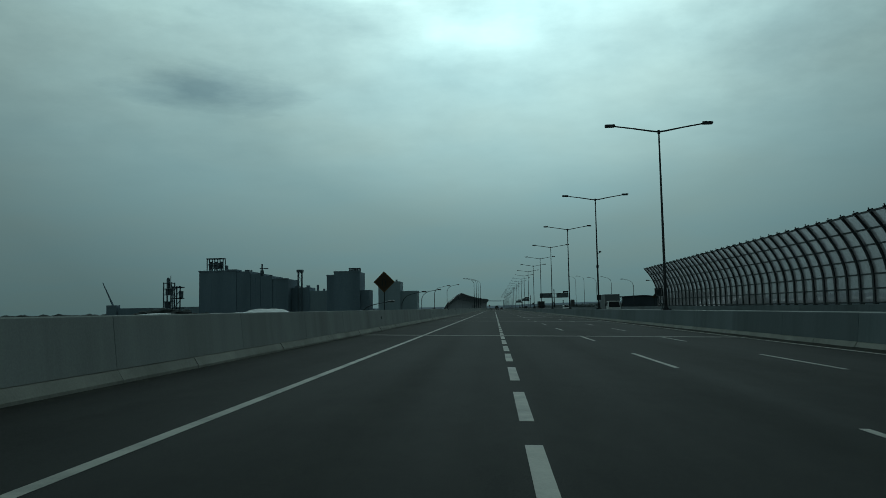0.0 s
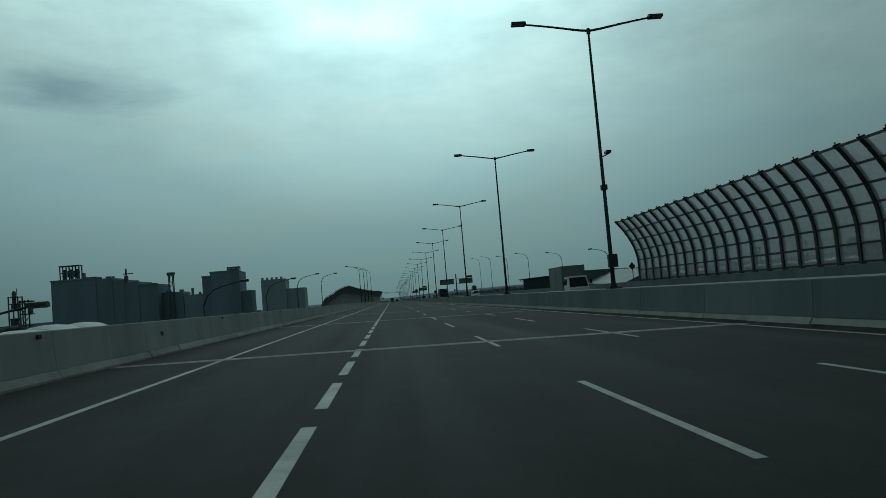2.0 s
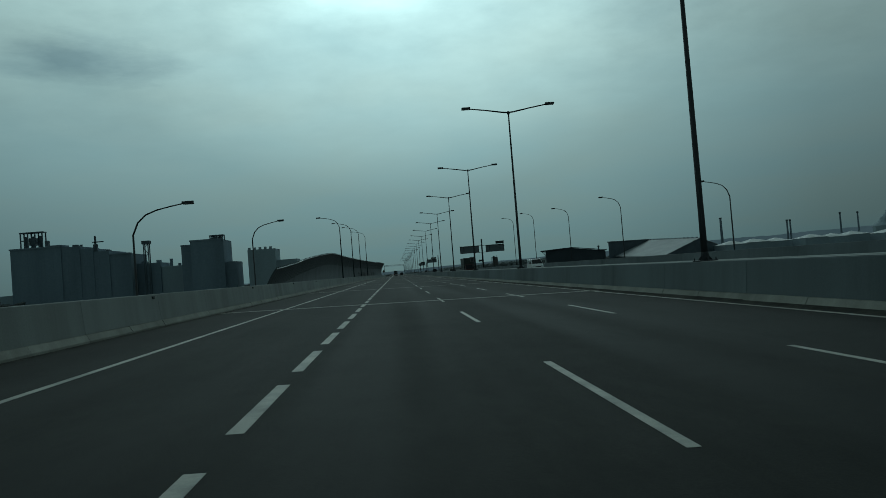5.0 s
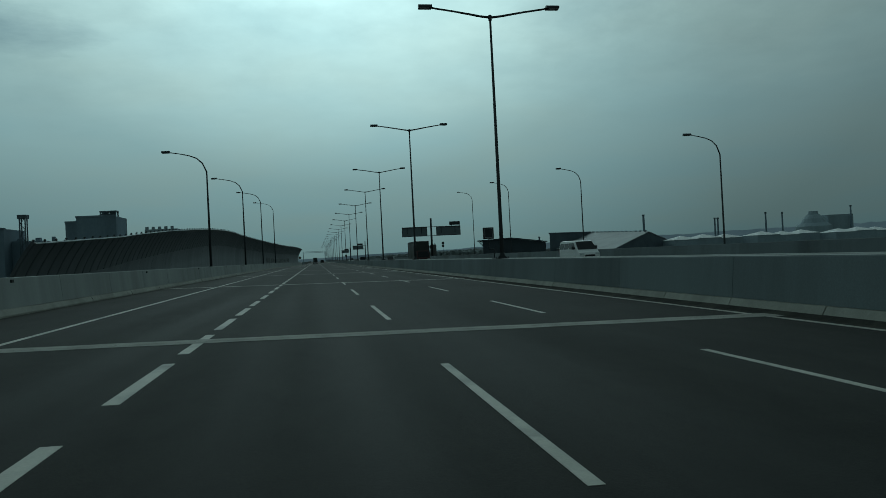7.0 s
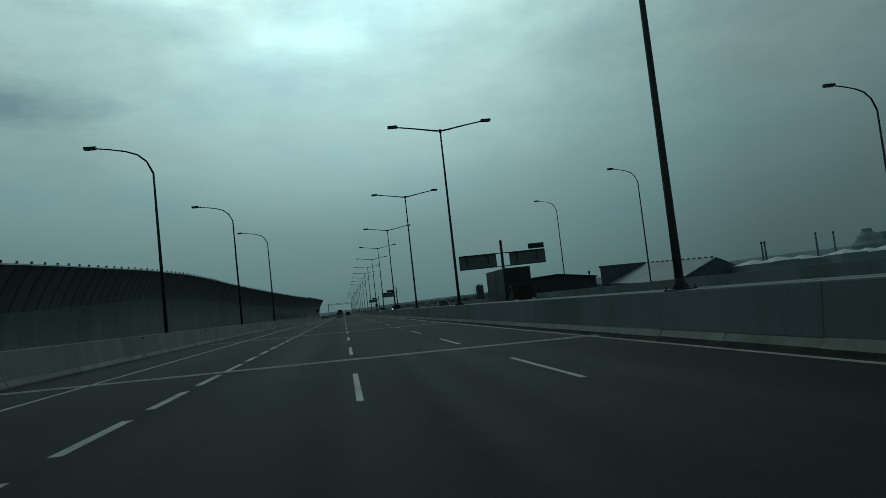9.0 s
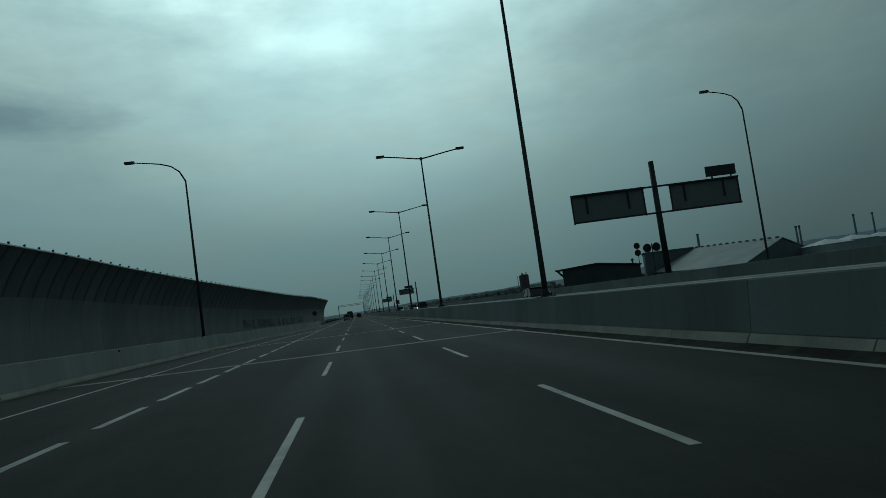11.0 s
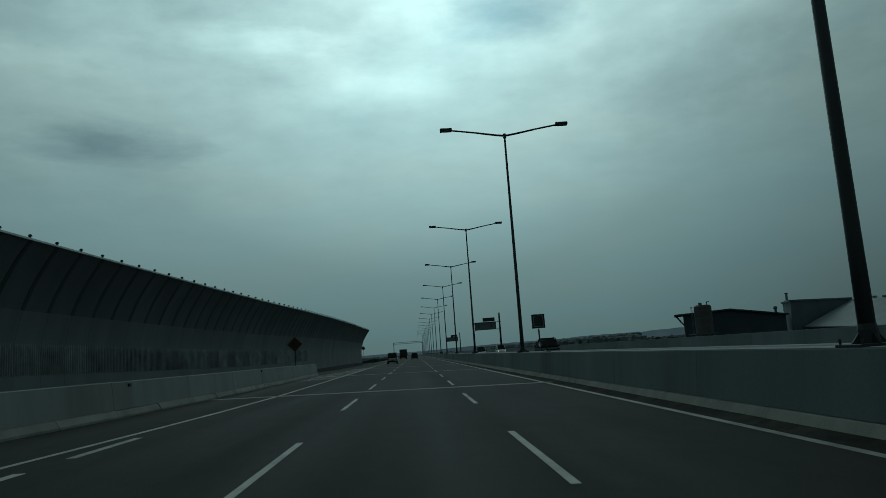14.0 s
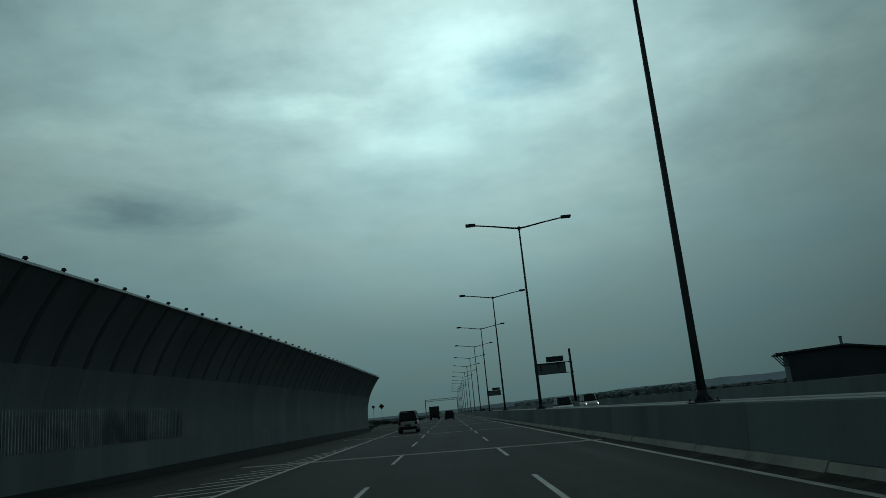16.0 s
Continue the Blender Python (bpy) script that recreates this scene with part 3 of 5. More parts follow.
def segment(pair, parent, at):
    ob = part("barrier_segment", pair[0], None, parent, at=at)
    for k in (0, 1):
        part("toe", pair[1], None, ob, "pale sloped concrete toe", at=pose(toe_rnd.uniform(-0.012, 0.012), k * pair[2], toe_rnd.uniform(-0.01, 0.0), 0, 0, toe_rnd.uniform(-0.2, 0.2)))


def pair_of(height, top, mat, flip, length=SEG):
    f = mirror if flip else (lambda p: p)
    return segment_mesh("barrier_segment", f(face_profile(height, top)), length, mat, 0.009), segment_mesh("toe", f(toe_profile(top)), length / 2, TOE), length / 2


barrier_left = empty("barrier_left", Matrix(), "grey cast concrete safety barrier along the outer shoulder, weathered", "barrier", kind="structure")
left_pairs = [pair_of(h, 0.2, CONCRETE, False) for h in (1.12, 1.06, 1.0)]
y = -62.0
while y + SEG < BARRIER_END + 0.5:
    x0, x1 = left_barrier_x(y), left_barrier_x(y + SEG)
    segment(left_pairs[0 if y < 350 else 1 if y < 384 else 2], barrier_left, pose(x0, y, rz(x0), 0, 0, math.degrees(math.atan2(-(x1 - x0), SEG))))
    y += SEG
x0 = left_barrier_x(y)
segment(pair_of(1.0, 0.2, CONCRETE, False, BARRIER_END - y), barrier_left, pose(x0, y, rz(x0)))

barrier_median = empty("barrier_median", Matrix(), "double grey concrete median barrier with sloped toes and block joints", "barrier", kind="structure")
near_pair, far_pair = pair_of(1.14, 0.52, DARK_STAINED, True), pair_of(1.10, 0.5, CONCRETE, False)
y = -62.0
while y < 900:
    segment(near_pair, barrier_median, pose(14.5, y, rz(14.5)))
    segment(far_pair, barrier_median, pose(16.65, y, opp(16.65)))
    y += SEG
part("median_fill", bm_extrude([(15.25, -0.2), (15.92, -0.2), (15.92, 0.80), (15.25, 0.80)], -62, 900), DECK, barrier_median)
# paler strip along the tops of the dark stained blocks
part("coping", bm_extrude([(14.752, 0.9892), (15.258, 0.9892), (15.258, 0.9932), (14.752, 0.9932)], -62, 900), COPING, barrier_median, "paler top of the median barrier")

barrier_right = empty("barrier_right", Matrix(), "grey concrete safety barrier on the far side of the opposite carriageway", "barrier", kind="structure")
right_pair = pair_of(1.06, 0.35, DARK_STAINED, True)
y = -62.0
while y < 900:
    segment(right_pair, barrier_right, pose(30.0, y, opp(30.0)))
    y += SEG
z = opp(30.0) + 1.06
part("coping", bm_extrude([(30.25, z + 0.001), (30.6, z + 0.001), (30.6, z + 0.005), (30.25, z + 0.005)], -62, 900), COPING, barrier_right, "paler top of the far barrier")
# slots cast into the left barrier's face (drain and anchor pockets)
for y in (40.6, 74.9):
    x = left_barrier_x(y) - 0.2
    part("anchor_pocket", bm_box((x - 0.1, x + 0.015, y - 0.14, y + 0.14, rz(x) + 0.62, rz(x) + 0.76), bevel=0.008), RUBBER, barrier_left, "dark recessed anchor pocket")
# small dark delineators under the top edge
for k in range(22):
    y = 66.5 + 17.25 * k
    x, h = left_barrier_x(y), 1.12 if y < 350 else 1.06 if y < 384 else 1.0
    part("delineator", bm_box((x - 0.25, x - 0.19, y - 0.09, y + 0.09, rz(x) + h - 0.16, rz(x) + h - 0.07), bevel=0.008), RUBBER, barrier_left, "small dark reflector block")
deck_edge = part("deck_edge", bm_extrude([(30.55, -0.9), (31.1, -0.9), (31.1, 0.35), (30.55, 0.35)], -62, 900), DECK)
tagged(deck_edge, "grey concrete edge beam of the elevated road", "edge beam", kind="structure")
for side, x0, x1 in (("outer", -3.6, 14.9), ("inner", 16.3, 30.4)):
    for y in range(-40, 900, 60):
        tagged(part("pier", bm_box((x0 + 3, x1 - 3, y - 1, y + 1, GROUND_Z, -0.95), bevel=0.1), DECK), "grey concrete pier under the elevated road", "pier", kind="structure")


# ---------- lamps ----------
def lamp_head(parent, at):
    head = part("lamp_head", bm_extrude([(-0.17, -0.06), (-0.17, 0.0), (-0.13, 0.085), (0.0, 0.125), (0.13, 0.085), (0.17, 0.0), (0.17, -0.06)], -0.34, 0.34), DARK_STEEL, parent, "dark flat street lamp head", at=at)
    part("lens", bm_box((-0.13, 0.13, -0.20, 0.30, -0.085, -0.055), bevel=0.01), LENS, head)
    return head


def median_lamp():
    """A tall tapered pole with two slightly raised arms."""
    root = empty("street_lamp", Matrix(), "tall grey steel double-arm street lamp bolted onto the median barrier", "street lamp", "double lamps along the median")
    h = 12.5
    part("pole", bm_tube(bmesh.new(), [(0, 0, 0), (0, 0, 1.6), (0, 0, h)], [0.113, 0.100, 0.055], 10), STEEL, root, smooth=True)
    part("base_plate", bm_box((-0.30, 0.30, -0.30, 0.30, 0.0, 0.04), bevel=0.008), DARK_STEEL, root)
    part("foot_sleeve", bm_tube(bmesh.new(), [(0, 0, 0.03), (0, 0, 0.22), (0, 0, 0.30)], [0.14, 0.13, 0.115], 10), DARK_STEEL, root)
    for turn in (0, 90, 180, 270):
        part("gusset", bm_extrude([(0.12, 0.035), (0.24, 0.035), (0.24, 0.05), (0.14, 0.17), (0.12, 0.17)], -0.012, 0.012), DARK_STEEL, root, at=pose(0, 0, 0, 0, 0, turn))
    for sx in (-1, 1):
        for sy in (-1, 1):
            part("anchor_bolt", bm_tube(bmesh.new(), [(sx * 0.25, sy * 0.25, 0), (sx * 0.25, sy * 0.25, 0.11)], 0.02, 6), STEEL, root)
    part("arm_collar", bm_tube(bmesh.new(), [(0, 0, h - 0.16), (0, 0, h + 0.1)], [0.1, 0.085], 10), STEEL, root)
    for s in (-1, 1):
        part("arm", bm_tube(bmesh.new(), [(0, 0, h - 0.02), (s * 0.5, 0, h + 0.04), (s * 1.8, 0, h + 0.27), (s * 3.12, 0, h + 0.47)], [0.065, 0.06, 0.052, 0.048], 8), STEEL, root, smooth=True)
        lamp_head(root, pose(s * 3.38, 0, h + 0.5, 0, -s * 7, -s * 90))
    return root


LAMP_X = 15.05
LAMP_Y = [51.5, 84.0, 116.0, 150.5, 185.1, 218.0, 251.2, 285.3, 315.5, 349.1, 381.7, 413.1, 445.6, 477.5, 509.4, 541.0]
LAMP_Y = [LAMP_Y[0] - 64.5, LAMP_Y[0] - 32.3] + LAMP_Y + [541.0 + 31.7 * k for k in range(1, 12)]
base_z = rz(14.5) + 1.14
lamp = median_lamp()
lamp.matrix_basis = pose(LAMP_X, LAMP_Y[0], base_z)
for y in LAMP_Y[1:]:
    copy_thing(lamp, pose(LAMP_X, y, base_z))

# camera bracket and cabinet on one pole
cab = empty("pole_cabinet", pose(LAMP_X, 84.0, 0), "dark equipment cabinet strapped to a lamp pole", "cabinet")
part("body", bm_box((-0.22, 0.22, -0.34, -0.12, 2.0, 2.62), bevel=0.02), BOX_DARK, cab)
part("strap", bm_box((-0.15, 0.15, -0.15, 0.15, 2.12, 2.16), (-0.15, 0.15, -0.15, 0.15, 2.46, 2.50)), STEEL, cab)
cctv = empty("traffic_camera", pose(LAMP_X, 84.0, 0), "small dark traffic camera on a pole bracket", "camera unit")
part("bracket", bm_tube(bmesh.new(), [(0, 0, 7.3), (0.22, 0, 7.35), (0.34, 0, 7.42)], 0.03, 6), DARK_STEEL, cctv)
part("housing", bm_box((0.2, 0.44, -0.32, 0.1, 7.42, 7.56), bevel=0.02), BOX_DARK, cctv)
part("clamp", bm_box((-0.14, 0.14, -0.14, 0.14, 5.7, 5.95), bevel=0.02), DARK_STEEL, cctv)


def single_lamp(name, label, group, reach, pole_h):
    """A pole with one curved arm; reach is signed."""
    root = empty(name, Matrix(), label, "street lamp", group)
    s = 1 if reach > 0 else -1
    L = abs(reach)
    part("pole", bm_tube(bmesh.new(), [(0, 0, 0), (0, 0, pole_h * 0.5), (0, 0, pole_h)], [0.11, 0.09, 0.06], 10), STEEL, root, smooth=True)
    pts = [(0, 0, pole_h), (s * 0.10 * L, 0, pole_h + 0.75), (s * 0.25 * L, 0, pole_h + 1.2), (s * 0.45 * L, 0, pole_h + 1.45), (s * 0.7 * L, 0, pole_h + 1.62), (s * 0.93 * L, 0, pole_h + 1.74)]
    part("arm", bm_tube(bmesh.new(), pts, [0.06, 0.055, 0.05, 0.045, 0.04, 0.04], 8), STEEL, root, smooth=True)
    part("base_plate", bm_box((-0.15, 0.15, -0.2, 0.2, 0, 0.04), bevel=0.008), STEEL, root)
    lamp_head(root, pose(s * (L + 0.15), 0, pole_h + 1.78, 0, -s * 6, -s * 90))
    return root


def place_lamps(name, label, group, reach, pole_x, spots, foot_of):
    """One lamp for each (y, head height), on a foot of its own height."""
    for y, head_z in spots:
        foot = foot_of(y)
        x = pole_x(y)
        ob = single_lamp(name, label, group, reach(y), head_z - 1.78 - foot)
        ob.matrix_basis = pose(x, y, foot)


place_lamps("street_lamp", "grey single-arm street lamp of the climbing slip road", "lamps along the slip road", lambda y: float(np.interp(y, [174, 208], [3.3, 3.0])), lambda y: float(np.interp(y, [174, 208], [-10.9, -10.05])),
            [(44, 0.8), (76, 2.2), (112, 4.0), (143, 5.1), (174, 6.8), (208, 8.1)], lambda y: GROUND_Z)
place_lamps("street_lamp", "grey single-arm street lamp standing on the outer barrier", "lamps on the outer barrier", lambda y: -3.15 - 0.005 * (y - 245), lambda y: left_barrier_x(y) - 0.43,
            [(247.4, 11.35), (279.5, 12.65), (312, 13.85), (343.8, 14.55)], lambda y: rz(left_barrier_x(y)) + 1.115)
place_lamps("street_lamp", "grey single-arm street lamp beyond the opposite carriageway", "lamps beyond the opposite carriageway", lambda y: -2.9, lambda y: 41.35,
            [(137, 5.6), (170, 7.0), (203.5, 8.6), (241, 10.8), (275.5, 12.1), (312.8, 14.15), (344.4, 15.3)], lambda y: GROUND_Z)


# ---------- curved noise barriers ----------
def curve_x(f, reach):
    """How far the wall leans over at the share f of its height."""
    return reach * max(0.0, (f - 0.30) / 0.70) ** 1.9


def rib_mesh(name, height, reach, depth, width, mat, sgn):
    outer = [(sgn * curve_x(k / 12, reach), height * k / 12 * (1 if k < 12 else 1)) for k in range(13)]
    inner = [(x - sgn * depth, z + (0.0 if z < height * 0.5 else depth * 0.35 * (z / height))) for x, z in outer]
    bm = bmesh.new()
    rows = []
    for (a, z), (b, z2) in zip(outer, inner):
        rows.append([bm.verts.new(v) for v in ((a, -width / 2, z), (a, width / 2, z), (b, width / 2, z2), (b, -width / 2, z2))])
    for p, q in zip(rows, rows[1:]):
        for k in range(4):
            bm.faces.new((p[k], p[(k + 1) % 4], q[(k + 1) % 4], q[k]))
    bm.faces.new(rows[0][::-1])
    bm.faces.new(rows[-1])
    return finish(name, bm, mat)


def panel_mesh(name, height, reach, f0, f1, length, mat, sgn, thick, off, cells=1):
    bm = bmesh.new()
    n = 12
    for c in range(cells):
        a0, a1 = f0 + (f1 - f0) * c / cells, f0 + (f1 - f0) * (c + 1) / cells
        gap = 0.004 if cells > 1 else 0
        rows = []
        for k in range(n + 1 if cells == 1 else 4):
            f = a0 + gap + (a1 - a0 - 2 * gap) * k / (n if cells == 1 else 3)
            x, z = sgn * (curve_x(f, reach) - off), height * f
            rows.append([bm.verts.new(v) for v in ((x, 0.03, z), (x, length - 0.03, z), (x - sgn * thick, length - 0.03, z + thick * 0.3), (x - sgn * thick, 0.03, z + thick * 0.3))])
        for p, q in zip(rows, rows[1:]):
            for k in range(4):
                bm.faces.new((p[k], p[(k + 1) % 4], q[(k + 1) % 4], q[k]))
        bm.faces.new(rows[0][::-1])
        bm.faces.new(rows[-1])
    return finish(name, bm, mat, False)


def bolt_mesh(name, k=1.0):
    bm = bm_tube(bmesh.new(), [(0, 0, -0.05), (0, 0, 0.07 * k)], [0.05 * k, 0.05 * k], 6)
    bm_tube(bm, [(0, 0, 0.07 * k), (0, 0, 0.15 * k)], [0.10 * k, 0.06 * k], 6)
    return finish(name, bm, DARK_STEEL)


BOLT = bolt_mesh("rib_cap")
BAY = 2.0

# right: clear sheets between dark ribs, standing on the far barrier
fence = empty("noise_fence_right", Matrix(), "tall curved noise fence of clear sheets between dark steel ribs, on the far barrier", "noise barrier", kind="structure")
FH, FR, FX = 6.35, 2.05, 30.42
foot = opp(30.0) + 1.06
rib_r = rib_mesh("rib", FH, FR, 0.28, 0.27, DARK_STEEL, -1)
SMALL_BOLT = bolt_mesh("rib_cap", 0.65)
sheet_r = panel_mesh("sheet", FH, FR, 0.02, 0.985, BAY, SHEET, -1, 0.02, 0.09, cells=6)
rails = finish("rail", bm_box((-0.06, 0.05, 0, BAY, -0.06, 0.06)), DARK_STEEL)
count = 0
y = 124.6
while y > -66:
    part("rib", rib_r, None, fence, at=pose(FX, y, foot))
    part("rib_cap", SMALL_BOLT, None, fence, at=pose(FX - curve_x(1, FR) + 0.08, y, foot + FH + 0.05))
    if y - BAY > -66:
        part("sheet", sheet_r, None, fence, at=pose(FX, y - BAY, foot))
        for f in (0.02, 0.18, 0.345, 0.505, 0.665, 0.825, 0.985):
            part("rail", rails, None, fence, at=pose(FX - curve_x(f, FR) + 0.08, y - BAY, foot + FH * f))
    y -= BAY

# left: dark closed panels on ribs, with fins coloured as bright streaks low down
wall = empty("noise_wall_left", Matrix(), "tall dark curved noise wall with ribs, topped with bolts, beside the slip road", "noise barrier", kind="structure")
WR = 2.05


WH = 6.9
rib_l = rib_mesh("rib", WH, WR, 0.20, 0.26, RIB, 1)
upper_l = panel_mesh("panel", WH, WR, 0.60, 0.99, BAY, PANEL, 1, 0.05, 0.016)
lower_l = panel_mesh("panel", WH, WR, 0.0, 0.185, BAY + 0.055, LOWER_PANEL, 1, 0.08, -0.03)
solid_l = panel_mesh("panel", WH, WR, 0.185, 0.60, BAY + 0.055, LOWER_PANEL, 1, 0.08, -0.012)
cap_l = finish("cap_rail", bm_box((-0.07, 0.07, 0.0, BAY, -0.03, 0.05)), LIT_RIM)
kerb_l = finish("kerb", bm_box((-0.1, 0.22, 0.0, BAY + 0.02, -0.9, 0.10)), TRIM)
fins = finish("fluting", bm_box(*[(0.02, 0.06, 0.06 + k * 0.1667, 0.095 + k * 0.1667, WH * (0.19 + 0.004 * (k % 3)), WH * (0.472 - 0.003 * (k % 2))) for k in range(12)]), FIN)
y = 229.0
while y < 533:
    (xa, za), (xb, zb) = tip_at(y), tip_at(y + BAY)
    xa, xb = xa - WR, xb - WR
    heading = math.degrees(math.atan2(-(xb - xa), BAY))
    pitch = math.degrees(math.atan2(zb - za, BAY))
    m = pose(xa, y, za - 7.0, 0, 0, heading) @ pose(0, 0, 0, pitch, 0, 0)
    part("rib", rib_l, None, wall, at=m)
    part("rib_cap", BOLT, None, wall, at=m @ pose(curve_x(1, WR) - 0.12, 0, WH + 0.03))
    part("panel", upper_l, None, wall, at=m)
    part("panel", lower_l, None, wall, at=m)
    part("cap_rail", cap_l, None, wall, at=m @ pose(curve_x(1, WR) - 0.07, 0, WH - 0.045))
    part("kerb", kerb_l, None, wall, at=m)
    middle = part("panel", solid_l, None, wall, at=m)
    if 401 <= y < 464:
        part("fluting", fins, None, middle, "upright fins, pale for the light streaks on them")
    y += BAY

# ---------- signs ----------
def diamond_sign(x, y, foot, centre, half, face_tilt=0):
    root = empty("warning_sign", pose(x, y, 0, 0, 0, face_tilt), "yellow diamond warning sign on a thin dark post above the barrier", "road sign", "warning signs")
    d = [(0, -half), (half, 0), (0, half), (-half, 0)]
    part("plate", bm_prism([(a, centre + b) for a, b in d], 0.02), SIGN_YELLOW, root)
    rim = bmesh.new()
    ring_o, ring_i = [(a * 0.95, b * 0.95) for a, b in d], [(a * 0.88, b * 0.88) for a, b in d]
    vo = [rim.verts.new((a, -0.014, centre + b)) for a, b in ring_o]
    vi = [rim.verts.new((a, -0.014, centre + b)) for a, b in ring_i]
    for k in range(4):
        rim.faces.new((vo[k], vo[(k + 1) % 4], vi[(k + 1) % 4], vi[k]))
    part("border", rim, SIGN_RIM, root, "orange border")
    s = half
    sym = bm_box((-0.22 * s, -0.14 * s, -0.018, -0.012, centre - 0.36 * s, centre + 0.30 * s), (0.12 * s, 0.20 * s, -0.018, -0.012, centre - 0.36 * s, centre + 0.02 * s))
    bm_tube(sym, [(0.16 * s, -0.015, centre + 0.0), (-0.04 * s, -0.015, centre + 0.32 * s)], 0.035 * s, 4)
    part("symbol", sym, SIGN_BLACK, root)
    part("post", bm_tube(bmesh.new(), [(0, 0.035, foot), (0, 0.035, centre + half * 0.6)], 0.03, 8), DARK_STEEL, root)
    part("bracket", bm_box((-0.3 * s, 0.3 * s, 0.01, 0.03, centre - 0.3, centre - 0.25), (-0.3 * s, 0.3 * s, 0.01, 0.03, centre + 0.25, centre + 0.3)), STEEL, root)


diamond_sign(-3.52, 44.9, rz(-3.52), 3.06, 0.66)
diamond_sign(0.5, 425.5, rz(0.5) - 0.05, 2.62, 0.55)
diamond_sign(30.3, 126.2, opp(30) + 1.05, 2.78, 0.42, 192)


def box_sign(x, y, foot, size=1.0):
    """A framed lamp box on a cranked post."""
    root = empty("lane_signal", pose(x, y, foot * (1 - size)) @ Matrix.Diagonal((size, size, size, 1)), "small dark framed signal box on a cranked post atop the median", "road sign", "signal boxes on the median")
    part("housing", bm_box((-0.25, 0.25, -0.05, 0.07, 2.12, 2.67), bevel=0.03), BOX_DARK, root)
    part("frame", bm_box((-0.29, -0.23, -0.08, 0.08, 2.08, 2.71), (0.23, 0.29, -0.08, 0.08, 2.08, 2.71), (-0.29, 0.29, -0.08, 0.08, 2.08, 2.14), (-0.29, 0.29, -0.08, 0.08, 2.65, 2.71), bevel=0.012), TRIM, root)
    part("reflector", bm_box((-0.225, -0.20, -0.062, -0.05, 2.145, 2.645), (0.20, 0.225, -0.062, -0.05, 2.145, 2.645), (-0.20, 0.20, -0.062, -0.05, 2.145, 2.17), (-0.20, 0.20, -0.062, -0.05, 2.62, 2.645)), LENS, root, "pale reflective border")
    part("post", bm_tube(bmesh.new(), [(0.29, 0, foot), (0.29, 0, 1.46), (0.27, 0, 1.50), (0.03, 0, 1.50), (0.0, 0, 1.53), (-0.01, 0, 2.06)], 0.034, 8), DARK_STEEL, root)
    part("foot", bm_box((0.15, 0.43, -0.14, 0.14, foot, foot + 0.03), bevel=0.006), DARK_STEEL, root)


for y in (53.2, 220.4, 405.3):
    box_sign(14.72 if y > 400 else 14.95, y, base_z, 0.9 if y < 100 else 1.0)


def gantry(x, y, foot, top, panels, small, discs=()):
    """A single-mast sign seen from behind: beams, panels with stiffeners, a small panel above."""
    root = empty("direction_sign", pose(x, y, 0), "large direction sign seen from behind on one steel mast", "road sign", "mast signs")
    part("mast", bm_tube(bmesh.new(), [(0, 0, foot), (0, 0, top)], [0.24, 0.2], 10), DARK_STEEL, root, smooth=True)
    part("mast_foot", bm_box((-0.4, 0.4, -0.4, 0.4, foot, foot + 0.05), bevel=0.01), DARK_STEEL, root)
    x0, x1 = min(p[0] for p in panels), max(p[1] for p in panels)
    z0, z1 = panels[0][2], panels[0][3]
    for z in (z0 + 0.05, z1 - 0.05):
        part("beam", bm_box((min(x0, -0.3), max(x1, 0.3), -0.22, -0.06, z - 0.06, z + 0.06), bevel=0.01), DARK_STEEL, root)
    for a, b, c, d in panels:
        p = part("panel", bm_box((a, b, 0.0, 0.05, c, d), bevel=0.01), SIGN_BACK, root)
        for f in (0.2, 0.78):
            w = a + (b - a) * f
            part("stiffener", bm_box((w - 0.07, w + 0.07, -0.07, 0.0, c + (d - c) * 0.3, d - 0.03), bevel=0.01), DARK_STEEL, p)
        part("edge_frame", bm_box((a - 0.04, a + 0.05, -0.05, 0.06, c - 0.04, d + 0.04), (b - 0.05, b + 0.04, -0.05, 0.06, c - 0.04, d + 0.04), (a, b, -0.05, 0.06, d - 0.03, d + 0.05)), DARK_STEEL, p)
    a, b, c, d = small
    part("small_panel", bm_box((a, b, 0.0, 0.05, c, d), bevel=0.01), BOX_DARK, root)
    for w in (a + 0.45, b - 0.45):
        part("small_panel_leg", bm_box((w - 0.05, w + 0.05, -0.03, 0.03, panels[-1][3], c + 0.1)), DARK_STEEL, root)


gantry(30.85, 340.0, opp(30) + 0.36, 9.45, [(-6.42, -0.95, 5.55, 7.6), (1.14, 6.5, 5.6, 7.56)], (4.1, 6.5, 7.78, 8.56))
gantry(30.75, 556.0, opp(30) + 0.36, 10.2, [(-6.3, -1.0, 6.1, 8.0)], (-4.2, -1.2, 8.15, 9.1))
gantry(30.75, 720.0, opp(30) + 0.36, 10.0, [(-6.3, -1.0, 6.1, 8.0)], (-4.2, -1.2, 8.15, 9.1))


